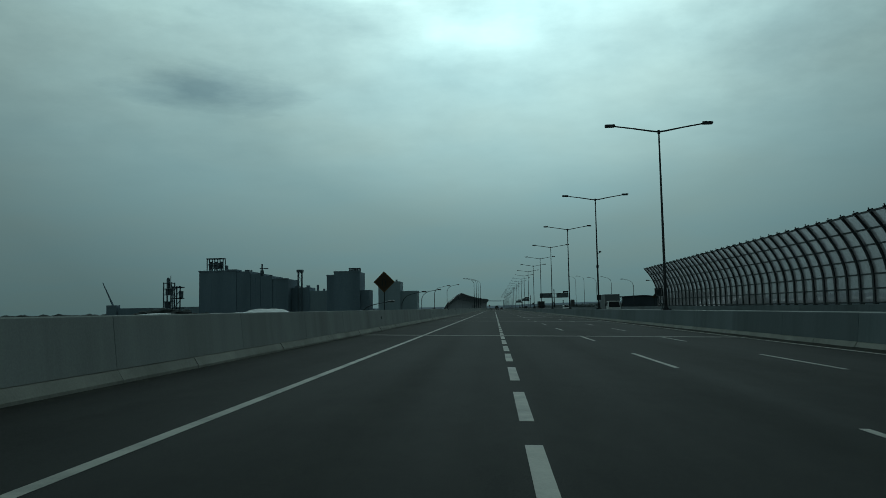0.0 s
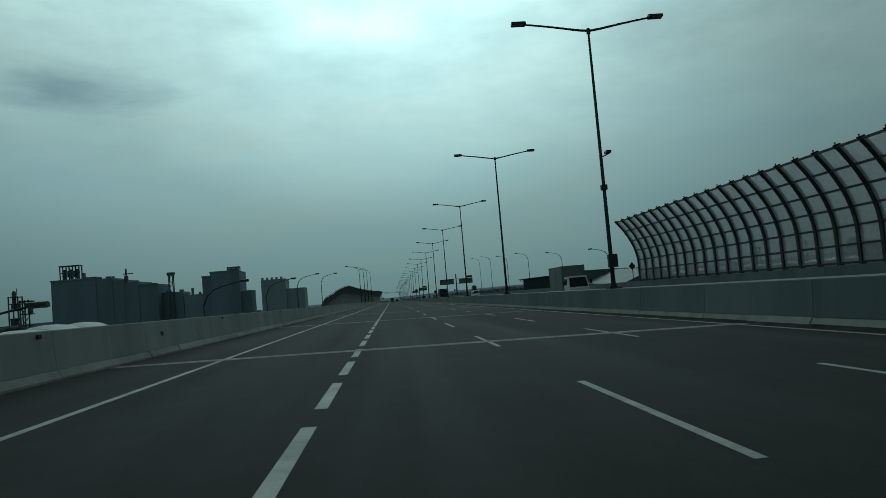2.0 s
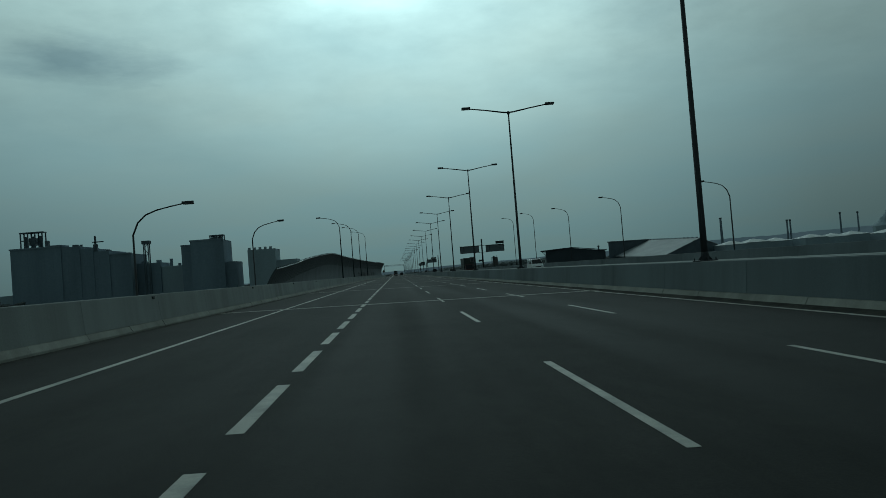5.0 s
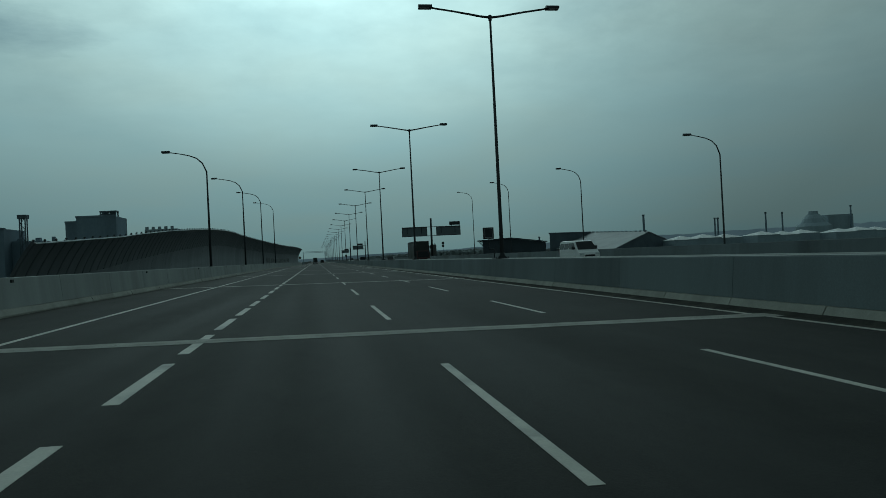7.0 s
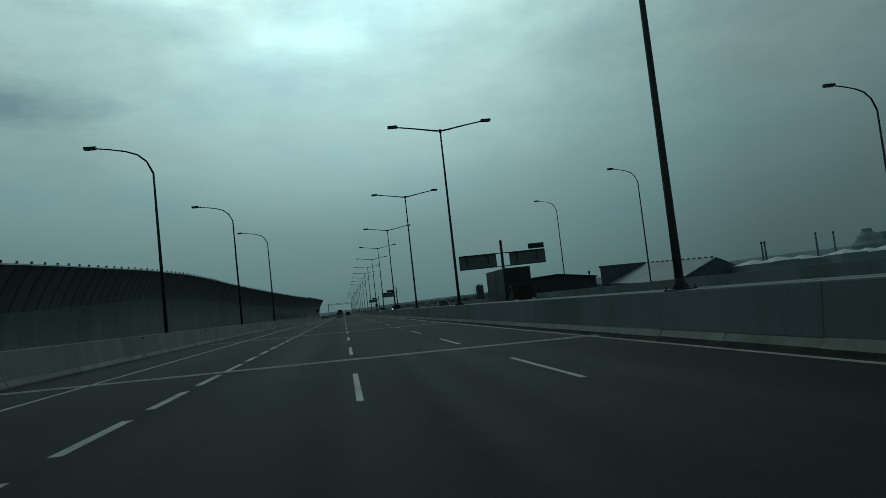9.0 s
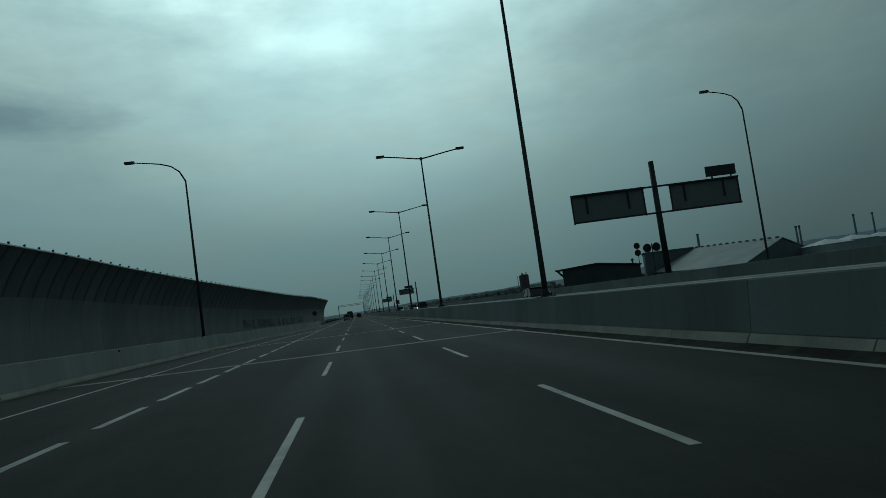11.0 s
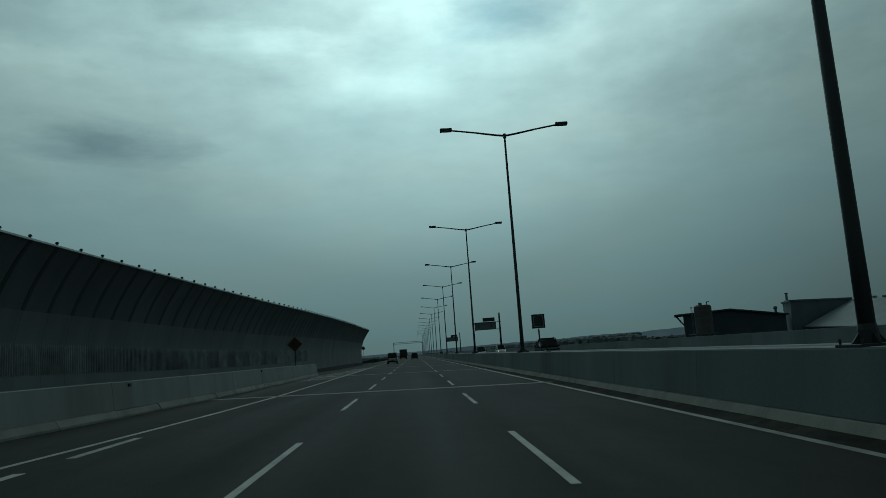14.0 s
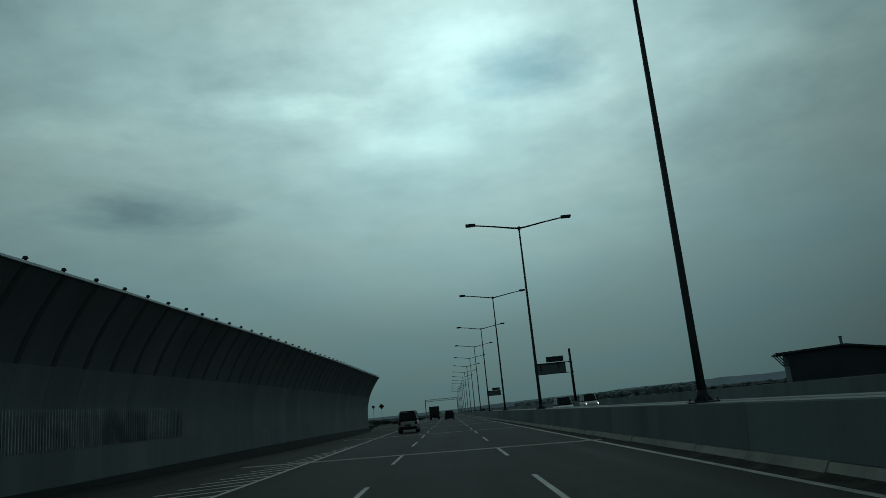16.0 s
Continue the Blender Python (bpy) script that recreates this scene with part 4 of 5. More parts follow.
def overhead_gantry(y, x0, x1, z):
    """Two posts and a lattice beam across the carriageway, far ahead."""
    root = empty("overhead_gantry", pose(0, y, 0), "grey steel lattice gantry spanning the carriageway far ahead", "gantry")
    for x in (x0, x1):
        # same haze-paled tone, for the gantry's distance
        part("post", bm_tube(bmesh.new(), [(x, 0, GROUND_Z if x < 0 else 0.9), (x, 0, z + 1.1)], 0.28, 8), HAZED_PALE, root)
    for dz in (0.0, 1.1):
        part("chord", bm_tube(bmesh.new(), [(x0, 0, z + dz), (x1, 0, z + dz)], 0.13, 6), HAZED_PALE, root)
    n = 16
    for k in range(n):
        a, b = x0 + (x1 - x0) * k / n, x0 + (x1 - x0) * (k + 1) / n
        part("brace", bm_tube(bmesh.new(), [(a, 0, z + (k % 2) * 1.1), (b, 0, z + 1.1 - (k % 2) * 1.1)], 0.07, 4), HAZED_PALE, root)


overhead_gantry(930.0, -6.5, 15.05, 9.8)


def disc_sign(x, y, foot, zs):
    root = empty("round_sign", pose(x, y, 0), "round road sign seen from behind on a thin post", "road sign", "round signs")
    part("post", bm_tube(bmesh.new(), [(0, 0, foot), (0, 0, zs[0][1] + 0.3)], 0.035, 8), DARK_STEEL, root)
    for dx, z in zs:
        part("disc", bm_tube(bmesh.new(), [(dx, 0.04, z), (dx, 0.07, z)], 0.33, 20), BOX_DARK, root)
        part("clip", bm_box((min(0, dx) - 0.05, max(0, dx) + 0.05, 0.0, 0.045, z - 0.03, z + 0.03)), DARK_STEEL, root)


disc_sign(36.75, 359.6, GROUND_Z, ((0, 4.2), (0, 3.5)))
disc_sign(30.42, 341.2, opp(30) + 1.06, ((-0.36, 3.2), (0.36, 3.2)))
disc_sign(-8.0, 596, ramp_z(596), ((0, 4.2),))
for x, y in ((-7.4, 610), (-17.0, 640)):
    diamond_sign(x, y, -0.5, 4.4, 0.7)


# ---------- vehicles ----------
def wheel(parent, x, y, r, w=0.22):
    tyre = bm_tube(bmesh.new(), [(x - w / 2, y, r), (x - w / 2 + 0.03, y, r), (x + w / 2 - 0.03, y, r), (x + w / 2, y, r)], [r * 0.93, r, r, r * 0.93], 18)
    t = part("tyre", tyre, TYRE, parent)
    part("rim", bm_tube(bmesh.new(), [(x - w / 2 - 0.006, y, r), (x + w / 2 + 0.006, y, r)], r * 0.62, 12), RIM, t)


def loft(sections):
    """A body from cross sections: (y, half width low, half width high, z low, z mid, z high)."""
    bm = bmesh.new()
    rows = []
    for y, wl, wh, z0, z1, z2 in sections:
        ring = [(-wl * 0.92, z0), (wl * 0.92, z0), (wl, z0 + 0.12), (wl, z1), (wh, z2 - 0.05), (wh * 0.86, z2), (-wh * 0.86, z2), (-wh, z2 - 0.05), (-wl, z1), (-wl, z0 + 0.12)]
        rows.append([bm.verts.new((x, y, z)) for x, z in ring])
    n = len(rows[0])
    for a, b in zip(rows, rows[1:]):
        for k in range(n):
            bm.faces.new((a[k], a[(k + 1) % n], b[(k + 1) % n], b[k]))
    bm.faces.new(rows[0][::-1])
    bm.faces.new(rows[-1])
    return bm


def car(m, paint, label, length=4.3, width=1.72, height=1.65, bonnet=1.0, boot=0.15, lit=False, group="", category="car", bed=0.0):
    """Front towards +y. A lower body, a glazed cabin, bumpers, lights and wheels."""
    root = empty(category.replace(" ", "_"), m, label, category, group)
    h, w, L = height, width / 2, length / 2
    belt = h * 0.56
    part("body", loft([(-L, w * 0.9, w * 0.86, 0.34, belt * 0.75, belt * 0.94), (-L + 0.1, w * 0.97, w * 0.93, 0.26, belt * 0.8, belt), (0, w, w * 0.95, 0.24, belt * 0.82, belt),
                       (L - bonnet, w, w * 0.94, 0.24, belt * 0.8, belt), (L - 0.18, w * 0.96, w * 0.88, 0.26, belt * 0.7, belt * 0.86), (L, w * 0.84, w * 0.78, 0.36, belt * 0.6, belt * 0.72)]), PAINTS[paint], root, smooth=False)
    back = -L + boot + bed
    front = L - bonnet
    z = belt - 0.03
    part("cabin", loft([(back, w * 0.93, w * 0.86, z, z + 0.1, z + 0.14), (back + 0.28, w * 0.93, w * 0.78, z, z + 0.1, h - 0.03), (0.1, w * 0.93, w * 0.78, z, z + 0.1, h),
                        (front - 0.75, w * 0.93, w * 0.76, z, z + 0.1, h - 0.05), (front, w * 0.93, w * 0.86, z, z + 0.06, z + 0.1)]), GLASS_CAR, root, "dark tinted car windows")
    part("roof", loft([(back + 0.27, w * 0.70, w * 0.68, h - 0.06, h - 0.02, h + 0.02), (0.1, w * 0.79, w * 0.76, h - 0.04, h, h + 0.045), (front - 0.8, w * 0.74, w * 0.7, h - 0.07, h - 0.03, h + 0.0)]), PAINTS[paint], root)
    for s in (-1, 1):
        for ya, yb in ((back + 0.05, back + 0.30), (-0.05, -0.05), (front - 0.05, front - 0.75)):
            part("pillar", bm_tube(bmesh.new(), [(s * w * 0.92, ya, z + 0.03), (s * w * 0.80, yb, h - 0.02)], 0.045, 5), TRIM if bed else PAINTS[paint], root)
        part("tail_light", bm_box((s * w * 0.70, s * w * 0.93, -L - 0.015, -L + 0.10, belt * 0.68, belt * 0.95), bevel=0.015), RED_LIGHT, root, "red tail light")
        part("headlight", bm_box((s * w * 0.50, s * w * 0.86, L - 0.16, L - 0.015, belt * 0.60, belt * 0.74), bevel=0.02), HEAD_LIT if lit else HEAD_LENS, root, "clear headlight")
        part("mirror", bm_box((s * w * 1.0, s * w * 1.16, front - 0.55, front - 0.42, belt + 0.02, belt + 0.17), bevel=0.02), TRIM, root)
    part("bumper", bm_box((-w * 0.93, w * 0.93, -L - 0.05, -L + 0.12, 0.30, 0.52), bevel=0.04), TRIM, root)
    part("bumper", bm_box((-w * 0.86, w * 0.86, L - 0.12, L + 0.05, 0.28, 0.46), bevel=0.04), TRIM, root)
    part("number_plate", bm_box((-0.24, 0.24, -L - 0.065, -L - 0.045, 0.56, 0.68)), SIGN_BLACK, root)
    part("number_plate", bm_box((-0.24, 0.24, L + 0.045, L + 0.065, 0.36, 0.48)), SIGN_BLACK, root)
    r = 0.33
    for s in (-1, 1):
        for yw in (-L + 0.78, L - 0.80):
            wheel(root, s * (w - 0.10), yw, r)
    if bed:
        part("load_bed", bm_box((-w * 0.95, -w * 0.89, -L + 0.05, back + 0.1, belt, belt + 0.35), (w * 0.89, w * 0.95, -L + 0.05, back + 0.1, belt, belt + 0.35), (-w * 0.92, w * 0.92, -L + 0.03, -L + 0.09, belt, belt + 0.33)), PAINTS[paint], root)
        rnd = random.Random(5)
        for _ in range(14):
            bm = bmesh.new()
            c = Vector((rnd.uniform(-0.5, 0.5), rnd.uniform(-L + 0.4, back - 0.1), belt + rnd.uniform(0.2, 0.72)))
            bmesh.ops.create_icosphere(bm, subdivisions=1, radius=rnd.uniform(0.22, 0.38), matrix=Matrix.Translation(c) @ Matrix.Diagonal((1.2, 1.1, rnd.uniform(0.5, 0.8), 1)))
            part("sack", bm, TYRE, root, "dark filled sack", smooth=True)
    return root


def van(m, paint, label, length=4.7, width=1.76, height=1.9):
    """Front towards +y: one raked shell with glass, doors, lights and wheels."""
    root = empty("van", m, label, "van")
    L, w, h = length / 2, width / 2, height
    body = part("body", loft([(-L, w * 0.92, w * 0.82, 0.42, 1.15, h - 0.22), (-L + 0.14, w * 0.97, w * 0.86, 0.34, 1.15, h - 0.05), (-L + 0.5, w, w * 0.88, 0.30, 1.15, h), (0.72, w, w * 0.88, 0.30, 1.15, h),
                              (1.0, w, w * 0.87, 0.30, 1.15, h - 0.09), (1.84, w * 0.97, w * 0.92, 0.30, 1.0, 1.17), (L - 0.12, w * 0.93, w * 0.88, 0.34, 0.8, 0.95), (L, w * 0.84, w * 0.8, 0.40, 0.65, 0.76)]), PAINTS[paint], root, "white painted van shell")

    def side_x(z):
        return w * (1 - 0.12 * (z - 1.15) / (h - 1.20))

    glass = bmesh.new()
    quad = [(-w * 0.84, 1.83, 1.20), (w * 0.84, 1.83, 1.20), (w * 0.74, 1.07, h - 0.13), (-w * 0.74, 1.07, h - 0.13)]
    up = [glass.verts.new(Vector(q) + Vector((0, 0.035, 0.035))) for q in quad]
    down = [glass.verts.new(Vector(q) - Vector((0, 0.02, 0.02))) for q in quad]
    glass.faces.new(up)
    for j in range(4):
        glass.faces.new((up[j], up[(j + 1) % 4], down[(j + 1) % 4], down[j]))
    part("windscreen", glass, GLASS_CAR, body, "dark raked windscreen")
    for s in (-1, 1):
        for ya, yb in ((0.02, 0.98), (-1.05, -0.08), (-2.05, -1.15)):
            pane = bmesh.new()
            q = [(ya, 1.24), (yb + (0.45 if yb > 0.9 else 0), 1.24), (yb, h - 0.2), (ya, h - 0.2)]
            near = [pane.verts.new((s * (side_x(z) + 0.008), y, z)) for y, z in q]
            far = [pane.verts.new((s * (side_x(z) - 0.05), y, z)) for y, z in q]
            pane.faces.new(near)
            for j in range(4):
                pane.faces.new((near[j], near[(j + 1) % 4], far[(j + 1) % 4], far[j]))
            part("side_window", pane, GLASS_CAR, body, "dark side window")
        part("headlight", bm_box((s * w * 0.5, s * w * 0.9, L - 0.17, L - 0.02, 0.74, 0.92), bevel=0.03), HEAD_LENS, root, "clear headlight")
        part("tail_light", bm_box((s * w * 0.82, s * w * 0.97, -L - 0.02, -L + 0.06, 0.9, 1.3), bevel=0.015), RED_LIGHT, root, "red tail light")
        part("mirror", bm_box((s * w * 1.0, s * w * 1.17, 1.15, 1.28, 1.2, 1.46), bevel=0.03), TRIM, root)
        for yw in (-L + 1.0, L - 0.92):
            wheel(root, s * (w - 0.1), yw, 0.34)
    part("bumper", bm_box((-w * 0.94, w * 0.94, L - 0.08, L + 0.06, 0.30, 0.56), bevel=0.04), TRIM, root)
    part("bumper", bm_box((-w * 0.94, w * 0.94, -L - 0.06, -L + 0.08, 0.32, 0.58), bevel=0.04), TRIM, root)
    part("grille", bm_box((-w * 0.45, w * 0.45, L - 0.06, L + 0.012, 0.64, 0.78), bevel=0.01), TRIM, root)
    return root


def truck(m, cab_paint, box_paint, label, length=8.2, width=2.25, height=3.25, group="", lit=False):
    """Front towards +y: cab, box body, chassis and wheels."""
    root = empty("box_truck", m, label, "truck", group)
    w, L = width / 2, length / 2
    cab_l = 1.75
    cab_h = min(2.18, height - 0.5)
    cab = part("cab", loft([(L - cab_l, w * 0.9, w * 0.84, 0.5, 1.3, cab_h), (L - 0.55, w * 0.9, w * 0.82, 0.45, 1.3, cab_h), (L - 0.08, w * 0.88, w * 0.84, 0.42, 0.95, 1.10), (L, w * 0.82, w * 0.78, 0.48, 0.9, 1.04)]), PAINTS[cab_paint], root)
    ws = bmesh.new()
    q = [(-w * 0.76, L - 0.13, 1.14), (w * 0.76, L - 0.13, 1.14), (w * 0.68, L - 0.53, cab_h - 0.16), (-w * 0.68, L - 0.53, cab_h - 0.16)]
    a = [ws.verts.new(Vector(v) + Vector((0, 0.07, 0.03))) for v in q]
    b = [ws.verts.new(Vector(v) + Vector((0, -0.02, 0))) for v in q]
    ws.faces.new(a)
    for k in range(4):
        ws.faces.new((a[k], a[(k + 1) % 4], b[(k + 1) % 4], b[k]))
    part("windscreen", ws, GLASS_CAR, cab, "dark windscreen")
    for s in (-1, 1):
        part("side_window", bm_box((s * w * 0.84, s * w * 0.905, L - 1.45, L - 0.70, 1.38, cab_h - 0.22), bevel=0.02), GLASS_CAR, cab)
        part("headlight", bm_box((s * w * 0.5, s * w * 0.8, L - 0.06, L + 0.025, 0.72, 0.9), bevel=0.02), HEAD_LIT if lit else HEAD_LENS, cab)
        part("mirror", bm_box((s * w * 1.05, s * w * 1.2, L - 0.5, L - 0.42, 1.35, 1.75), (s * w * 0.86, s * w * 1.1, L - 0.47, L - 0.44, 1.7, 1.73)), TRIM, cab)
    part("bumper", bm_box((-w * 0.88, w * 0.88, L - 0.1, L + 0.08, 0.36, 0.6), bevel=0.03), TRIM, cab)
    box = part("cargo_box", bm_box((-w, w, -L, L - cab_l - 0.12, 0.92, height), bevel=0.03), PAINTS[box_paint], root, "plain grey cargo box")
    part("box_frame", bm_box(*[(s * w * 1.0 - 0.02, s * w * 1.0 + 0.02, yy - 0.03, yy + 0.03, 0.92, height) for s in (-1, 1) for yy in (-L + 0.05, -L + (length - cab_l) / 2, L - cab_l - 0.18)],
                             *[(s * w - 0.02, s * w + 0.02, -L, L - cab_l - 0.12, zz - 0.04, zz + 0.04) for s in (-1, 1) for zz in (0.97, height - 0.05)]), PAINTS[box_paint], box)
    part("rear_door_bar", bm_box((-0.02, 0.02, -L - 0.02, -L, 1.0, height - 0.1), (-w * 0.6, -w * 0.56, -L - 0.03, -L, 1.1, height - 0.2), (w * 0.56, w * 0.6, -L - 0.03, -L, 1.1, height - 0.2)), TRIM, box)
    part("chassis", bm_box((-0.45, -0.33, -L + 0.1, L - 0.4, 0.6, 0.85), (0.33, 0.45, -L + 0.1, L - 0.4, 0.6, 0.85), (-w * 0.95, w * 0.95, -L, -L + 0.1, 0.5, 0.62)), TRIM, root)
    for s in (-1, 1):
        part("tail_light", bm_box((s * w * 0.68, s * w * 0.9, -L - 0.03, -L + 0.02, 0.63, 0.78), bevel=0.01), RED_LIGHT, root)
        for yw in (-L + 1.5, L - 1.0):
            wheel(root, s * (w - 0.2), yw, 0.42, 0.3 if yw > 0 else 0.5)
    return root


def on_road(x, y, turn=0):
    return pose(x, y, rz(x) + 0.004, 0, math.degrees(math.atan(-FALL)), turn)


def on_opposite(x, y):
    return pose(x, y, opp(x) + 0.004, 0, 0, 180)


car(on_road(5.4, 492), "silver", "silver people carrier driving ahead in the lane", 4.2, 1.68, 1.72, 0.85, 0.05, group="cars ahead")
car(on_road(8.9, 575), "black", "black estate car driving ahead in the lane", 4.5, 1.8, 1.72, 1.0, 0.1, group="cars ahead")
truck(on_road(5.3, 612), "dark_green", "dark_green", "dark box truck far ahead on the carriageway", 7.5, 2.3, 3.1)
truck(on_opposite(22.3, 121.8), "white", "grey_box", "white-cabbed truck with a plain grey cargo box on the opposite carriageway", 7.4, 2.3, 3.25)
van(on_opposite(26.1, 236.5), "white", "white van with a large raked windscreen on the opposite carriageway")
truck(on_opposite(22.3, 300.0), "dark_red", "dark_green", "dark loaded truck on the opposite carriageway", 9.5, 2.4, 3.7)
car(on_opposite(21.9, 344.0), "silver", "silver saloon car on the opposite carriageway", 4.4, 1.75, 1.45, 1.1, 0.7, group="cars on the opposite carriageway")
car(on_opposite(22.2, 445.0), "navy", "black pickup truck with a heaped dark load", 5.2, 1.85, 1.98, 1.2, 0.05, bed=1.7, category="pickup truck")
car(on_opposite(26.4, 521), "white", "white car with lit headlights on the opposite carriageway", 4.3, 1.75, 1.85, 0.95, 0.1, lit=True, group="cars on the opposite carriageway")
car(on_opposite(21.2, 508), "white", "white car with lit headlights on the opposite carriageway", 4.3, 1.8, 1.75, 1.0, 0.3, lit=True, group="cars on the opposite carriageway")
car(on_opposite(18.6, 640), "white", "white car with lit headlights far off", 4.3, 1.75, 1.6, 1.0, 0.3, lit=True, group="cars on the opposite carriageway")


# ---------- distance: works and silos on the left ----------
def block(root, name, x0, x1, y0, y1, z1, mat, seams=0, bands=0):
    b = part(name, bm_box((x0, x1, y0, y1, GROUND_Z, z1), bevel=0.15), mat, root)
    for k in range(1, seams):
        w = x0 + (x1 - x0) * k / seams
        part("pilaster", bm_box((w - 0.22, w + 0.22, y0 - 0.07, y0 + 0.1, GROUND_Z, z1 - 1.0)), mat, b)
    for k in range(1, bands):
        z = GROUND_Z + (z1 - GROUND_Z) * k / bands
        part("ledge", bm_box((x0 - 0.04, x1 + 0.04, y0 - 0.06, y0 + 0.1, z - 0.10, z + 0.10)), mat, b)
    return b


def steel_frame(root, x0, x1, y0, z0, z1, bays=2, mat=None):
    """An open head frame of posts, beams and braces with hoppers inside."""
    bm = bm_box(*[(x - 0.4, x + 0.4, y - 0.4, y + 0.4, z0, z1) for x in [x0 + (x1 - x0) * k / bays for k in range(bays + 1)] for y in (y0, y0 + 6)],
                (x0 - 0.6, x1 + 0.6, y0 - 0.6, y0 + 6.6, z1 - 0.9, z1), (x0, x1, y0 - 0.3, y0 + 0.3, (z0 + z1) / 2 - 0.4, (z0 + z1) / 2 + 0.4))
    f = part("head_frame", bm, HAZED_DARK, root, "dark open steel head frame")
    bm = bmesh.new()
    for k in range(bays):
        xm = x0 + (x1 - x0) * (k + 0.5) / bays
        bm_tube(bm, [(xm, y0 + 3, z0), (xm, y0 + 3, z0 + (z1 - z0) * 0.35), (xm, y0 + 3, z0 + (z1 - z0) * 0.75)], [0.5, 1.3, 1.2], 10)
    part("hopper", bm, HAZED_DARK, f)


silo = empty("grain_works", Matrix(), "long hazy grey concrete silo block with a rooftop steel frame", "industrial building", "works on the skyline")
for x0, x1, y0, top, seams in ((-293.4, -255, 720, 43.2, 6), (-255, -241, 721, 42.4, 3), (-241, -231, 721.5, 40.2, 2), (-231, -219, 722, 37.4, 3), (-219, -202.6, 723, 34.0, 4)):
    block(silo, "silo_block", x0, x1, y0, 760, top, HAZED_SILO, seams, 4)
steel_frame(silo, -286.8, -270.2, 724, 43.2, 56.6, 3)
part("tank", bm_box((-268.6, -266.2, 724, 728, 43.2, 49.0), (-281, -276, 725, 730, 46, 52), bevel=0.3), HAZED_DARK, silo)
part("roof_gallery", bm_box((-266, -254.4, 719.4, 734, 43.2, 44.6), (-216, -205, 726, 733, 34.0, 35.0), bevel=0.2), HAZED_SILO, silo)
part("roof_crane", bm_box((-230.6, -229.4, 724, 725.2, 37, 49.8), (-231.6, -228.4, 723.8, 725.4, 37.2, 43.2), (-232.4, -223.6, 724, 725, 44.6, 45.4)), HAZED_DARK, silo)
for box in ((-248.4, -244.2, 726, 729, 42.2, 44.2), (-242.6, -241.2, 726, 728, 40, 44.0), (-223, -220.6, 726, 729, 37.2, 38.6)):
    part("vent", bm_box(box), HAZED_DARK, silo)
part("roof_edge", bm_box((-294.0, -254.8, 719.4, 720.2, 42.6, 43.8), (-219.2, -202.0, 722.4, 723.2, 33.6, 34.6)), HAZED_SILO, silo)

low = empty("works_hall", Matrix(), "low hazy grey works hall beside the silos", "industrial building", "works on the skyline")
block(low, "hall", -202.4, -184, 735, 760, 25.6, HAZED_SILO, 3, 3)
block(low, "hall", -184, -165.2, 737, 760, 22.0, HAZED_PALE, 3, 3)
part("roof_vent", bm_box((-200, -196, 738, 742, 25.5, 27.4), (-188, -185, 738, 742, 25.5, 27.6), (-177.6, -175.6, 739, 741, 21.9, 28), (-171, -169, 739, 741, 21.9, 24)), HAZED_SILO, low)
mast = empty("lattice_mast", Matrix(), "thin lattice mast with a platform on top", "mast", "works on the skyline")
for x in (-194.2, -190.6):
    for y in (728, 731.5):
        part("leg", bm_box((x - 0.35, x + 0.35, y - 0.35, y + 0.35, GROUND_Z, 41)), HAZED_DARK, mast)
part("platform", bm_box((-195.4, -189.4, 727, 732.5, 40.6, 43.4), bevel=0.2), HAZED_DARK, mast)
for k in range(12):
    z = -7 + 4 * k
    s = 1 if k % 2 else -1
    part("brace", bm_tube(bmesh.new(), [(-192.4 - s * 1.8, 728, z), (-192.4 + s * 1.8, 728, z + 4)], 0.25, 4), HAZED_DARK, mast)

tower = empty("mill_tower", Matrix(), "hazy grey stepped mill tower with a frame on its roof", "industrial building", "works on the skyline")
block(tower, "tower", -164, -156, 725, 750, 36.5, HAZED_SILO, 2, 5)
block(tower, "tower", -156, -130, 722, 752, 39.6, HAZED_SILO, 4, 5)
block(tower, "annex", -130, -121.5, 726, 750, 21.5, HAZED_SILO, 2, 3)
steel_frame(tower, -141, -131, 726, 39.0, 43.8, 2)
part("roof_edge", bm_box((-156.3, -129.7, 721.6, 722.4, 39.3, 40.6), (-164.3, -156, 724.6, 725.4, 36.2, 37.4)), HAZED_SILO, tower)
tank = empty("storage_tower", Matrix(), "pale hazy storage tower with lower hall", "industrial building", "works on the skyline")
block(tank, "tower", -111, -89.3, 720, 745, 29.2, HAZED_PALE, 5, 3)
block(tank, "hall", -89.3, -73, 724, 745, 19.8, HAZED_PALE, 4, 2)
for k in range(5):
    part("parapet", bm_box((-110.5 + 4.2 * k, -108.6 + 4.2 * k, 720, 722, 29, 31), bevel=0.1), HAZED_PALE, tank)
skid = empty("loading_tower", Matrix(), "dark steel loading tower with pipes", "industrial building", "works on the skyline")
bm = bm_box(*[(x - 0.45, x + 0.45, y - 0.45, y + 0.45, GROUND_Z, 33) for x in (-332, -328, -324) for y in (724, 732)], *[(-332.4, -323.6, 723.6, 732.4, z, z + 0.7) for z in (-1, 6, 13, 20, 26, 32)], (-331.5, -326.5, 725, 731, 7, 13), (-330.5, -325, 725, 731, 20.5, 26), *[(x - 0.5, x + 0.5, 723, 724, GROUND_Z, 29) for x in (-322, -318, -314.5)],
            (-324, -314, 723, 733, 27.2, 28.4), (-324, -314, 723, 733, 16, 17), (-324, -314, 723, 733, 6, 7), (-316, -313, 724, 728, 17, 24))
part("frame", bm, HAZED_DARK, skid)
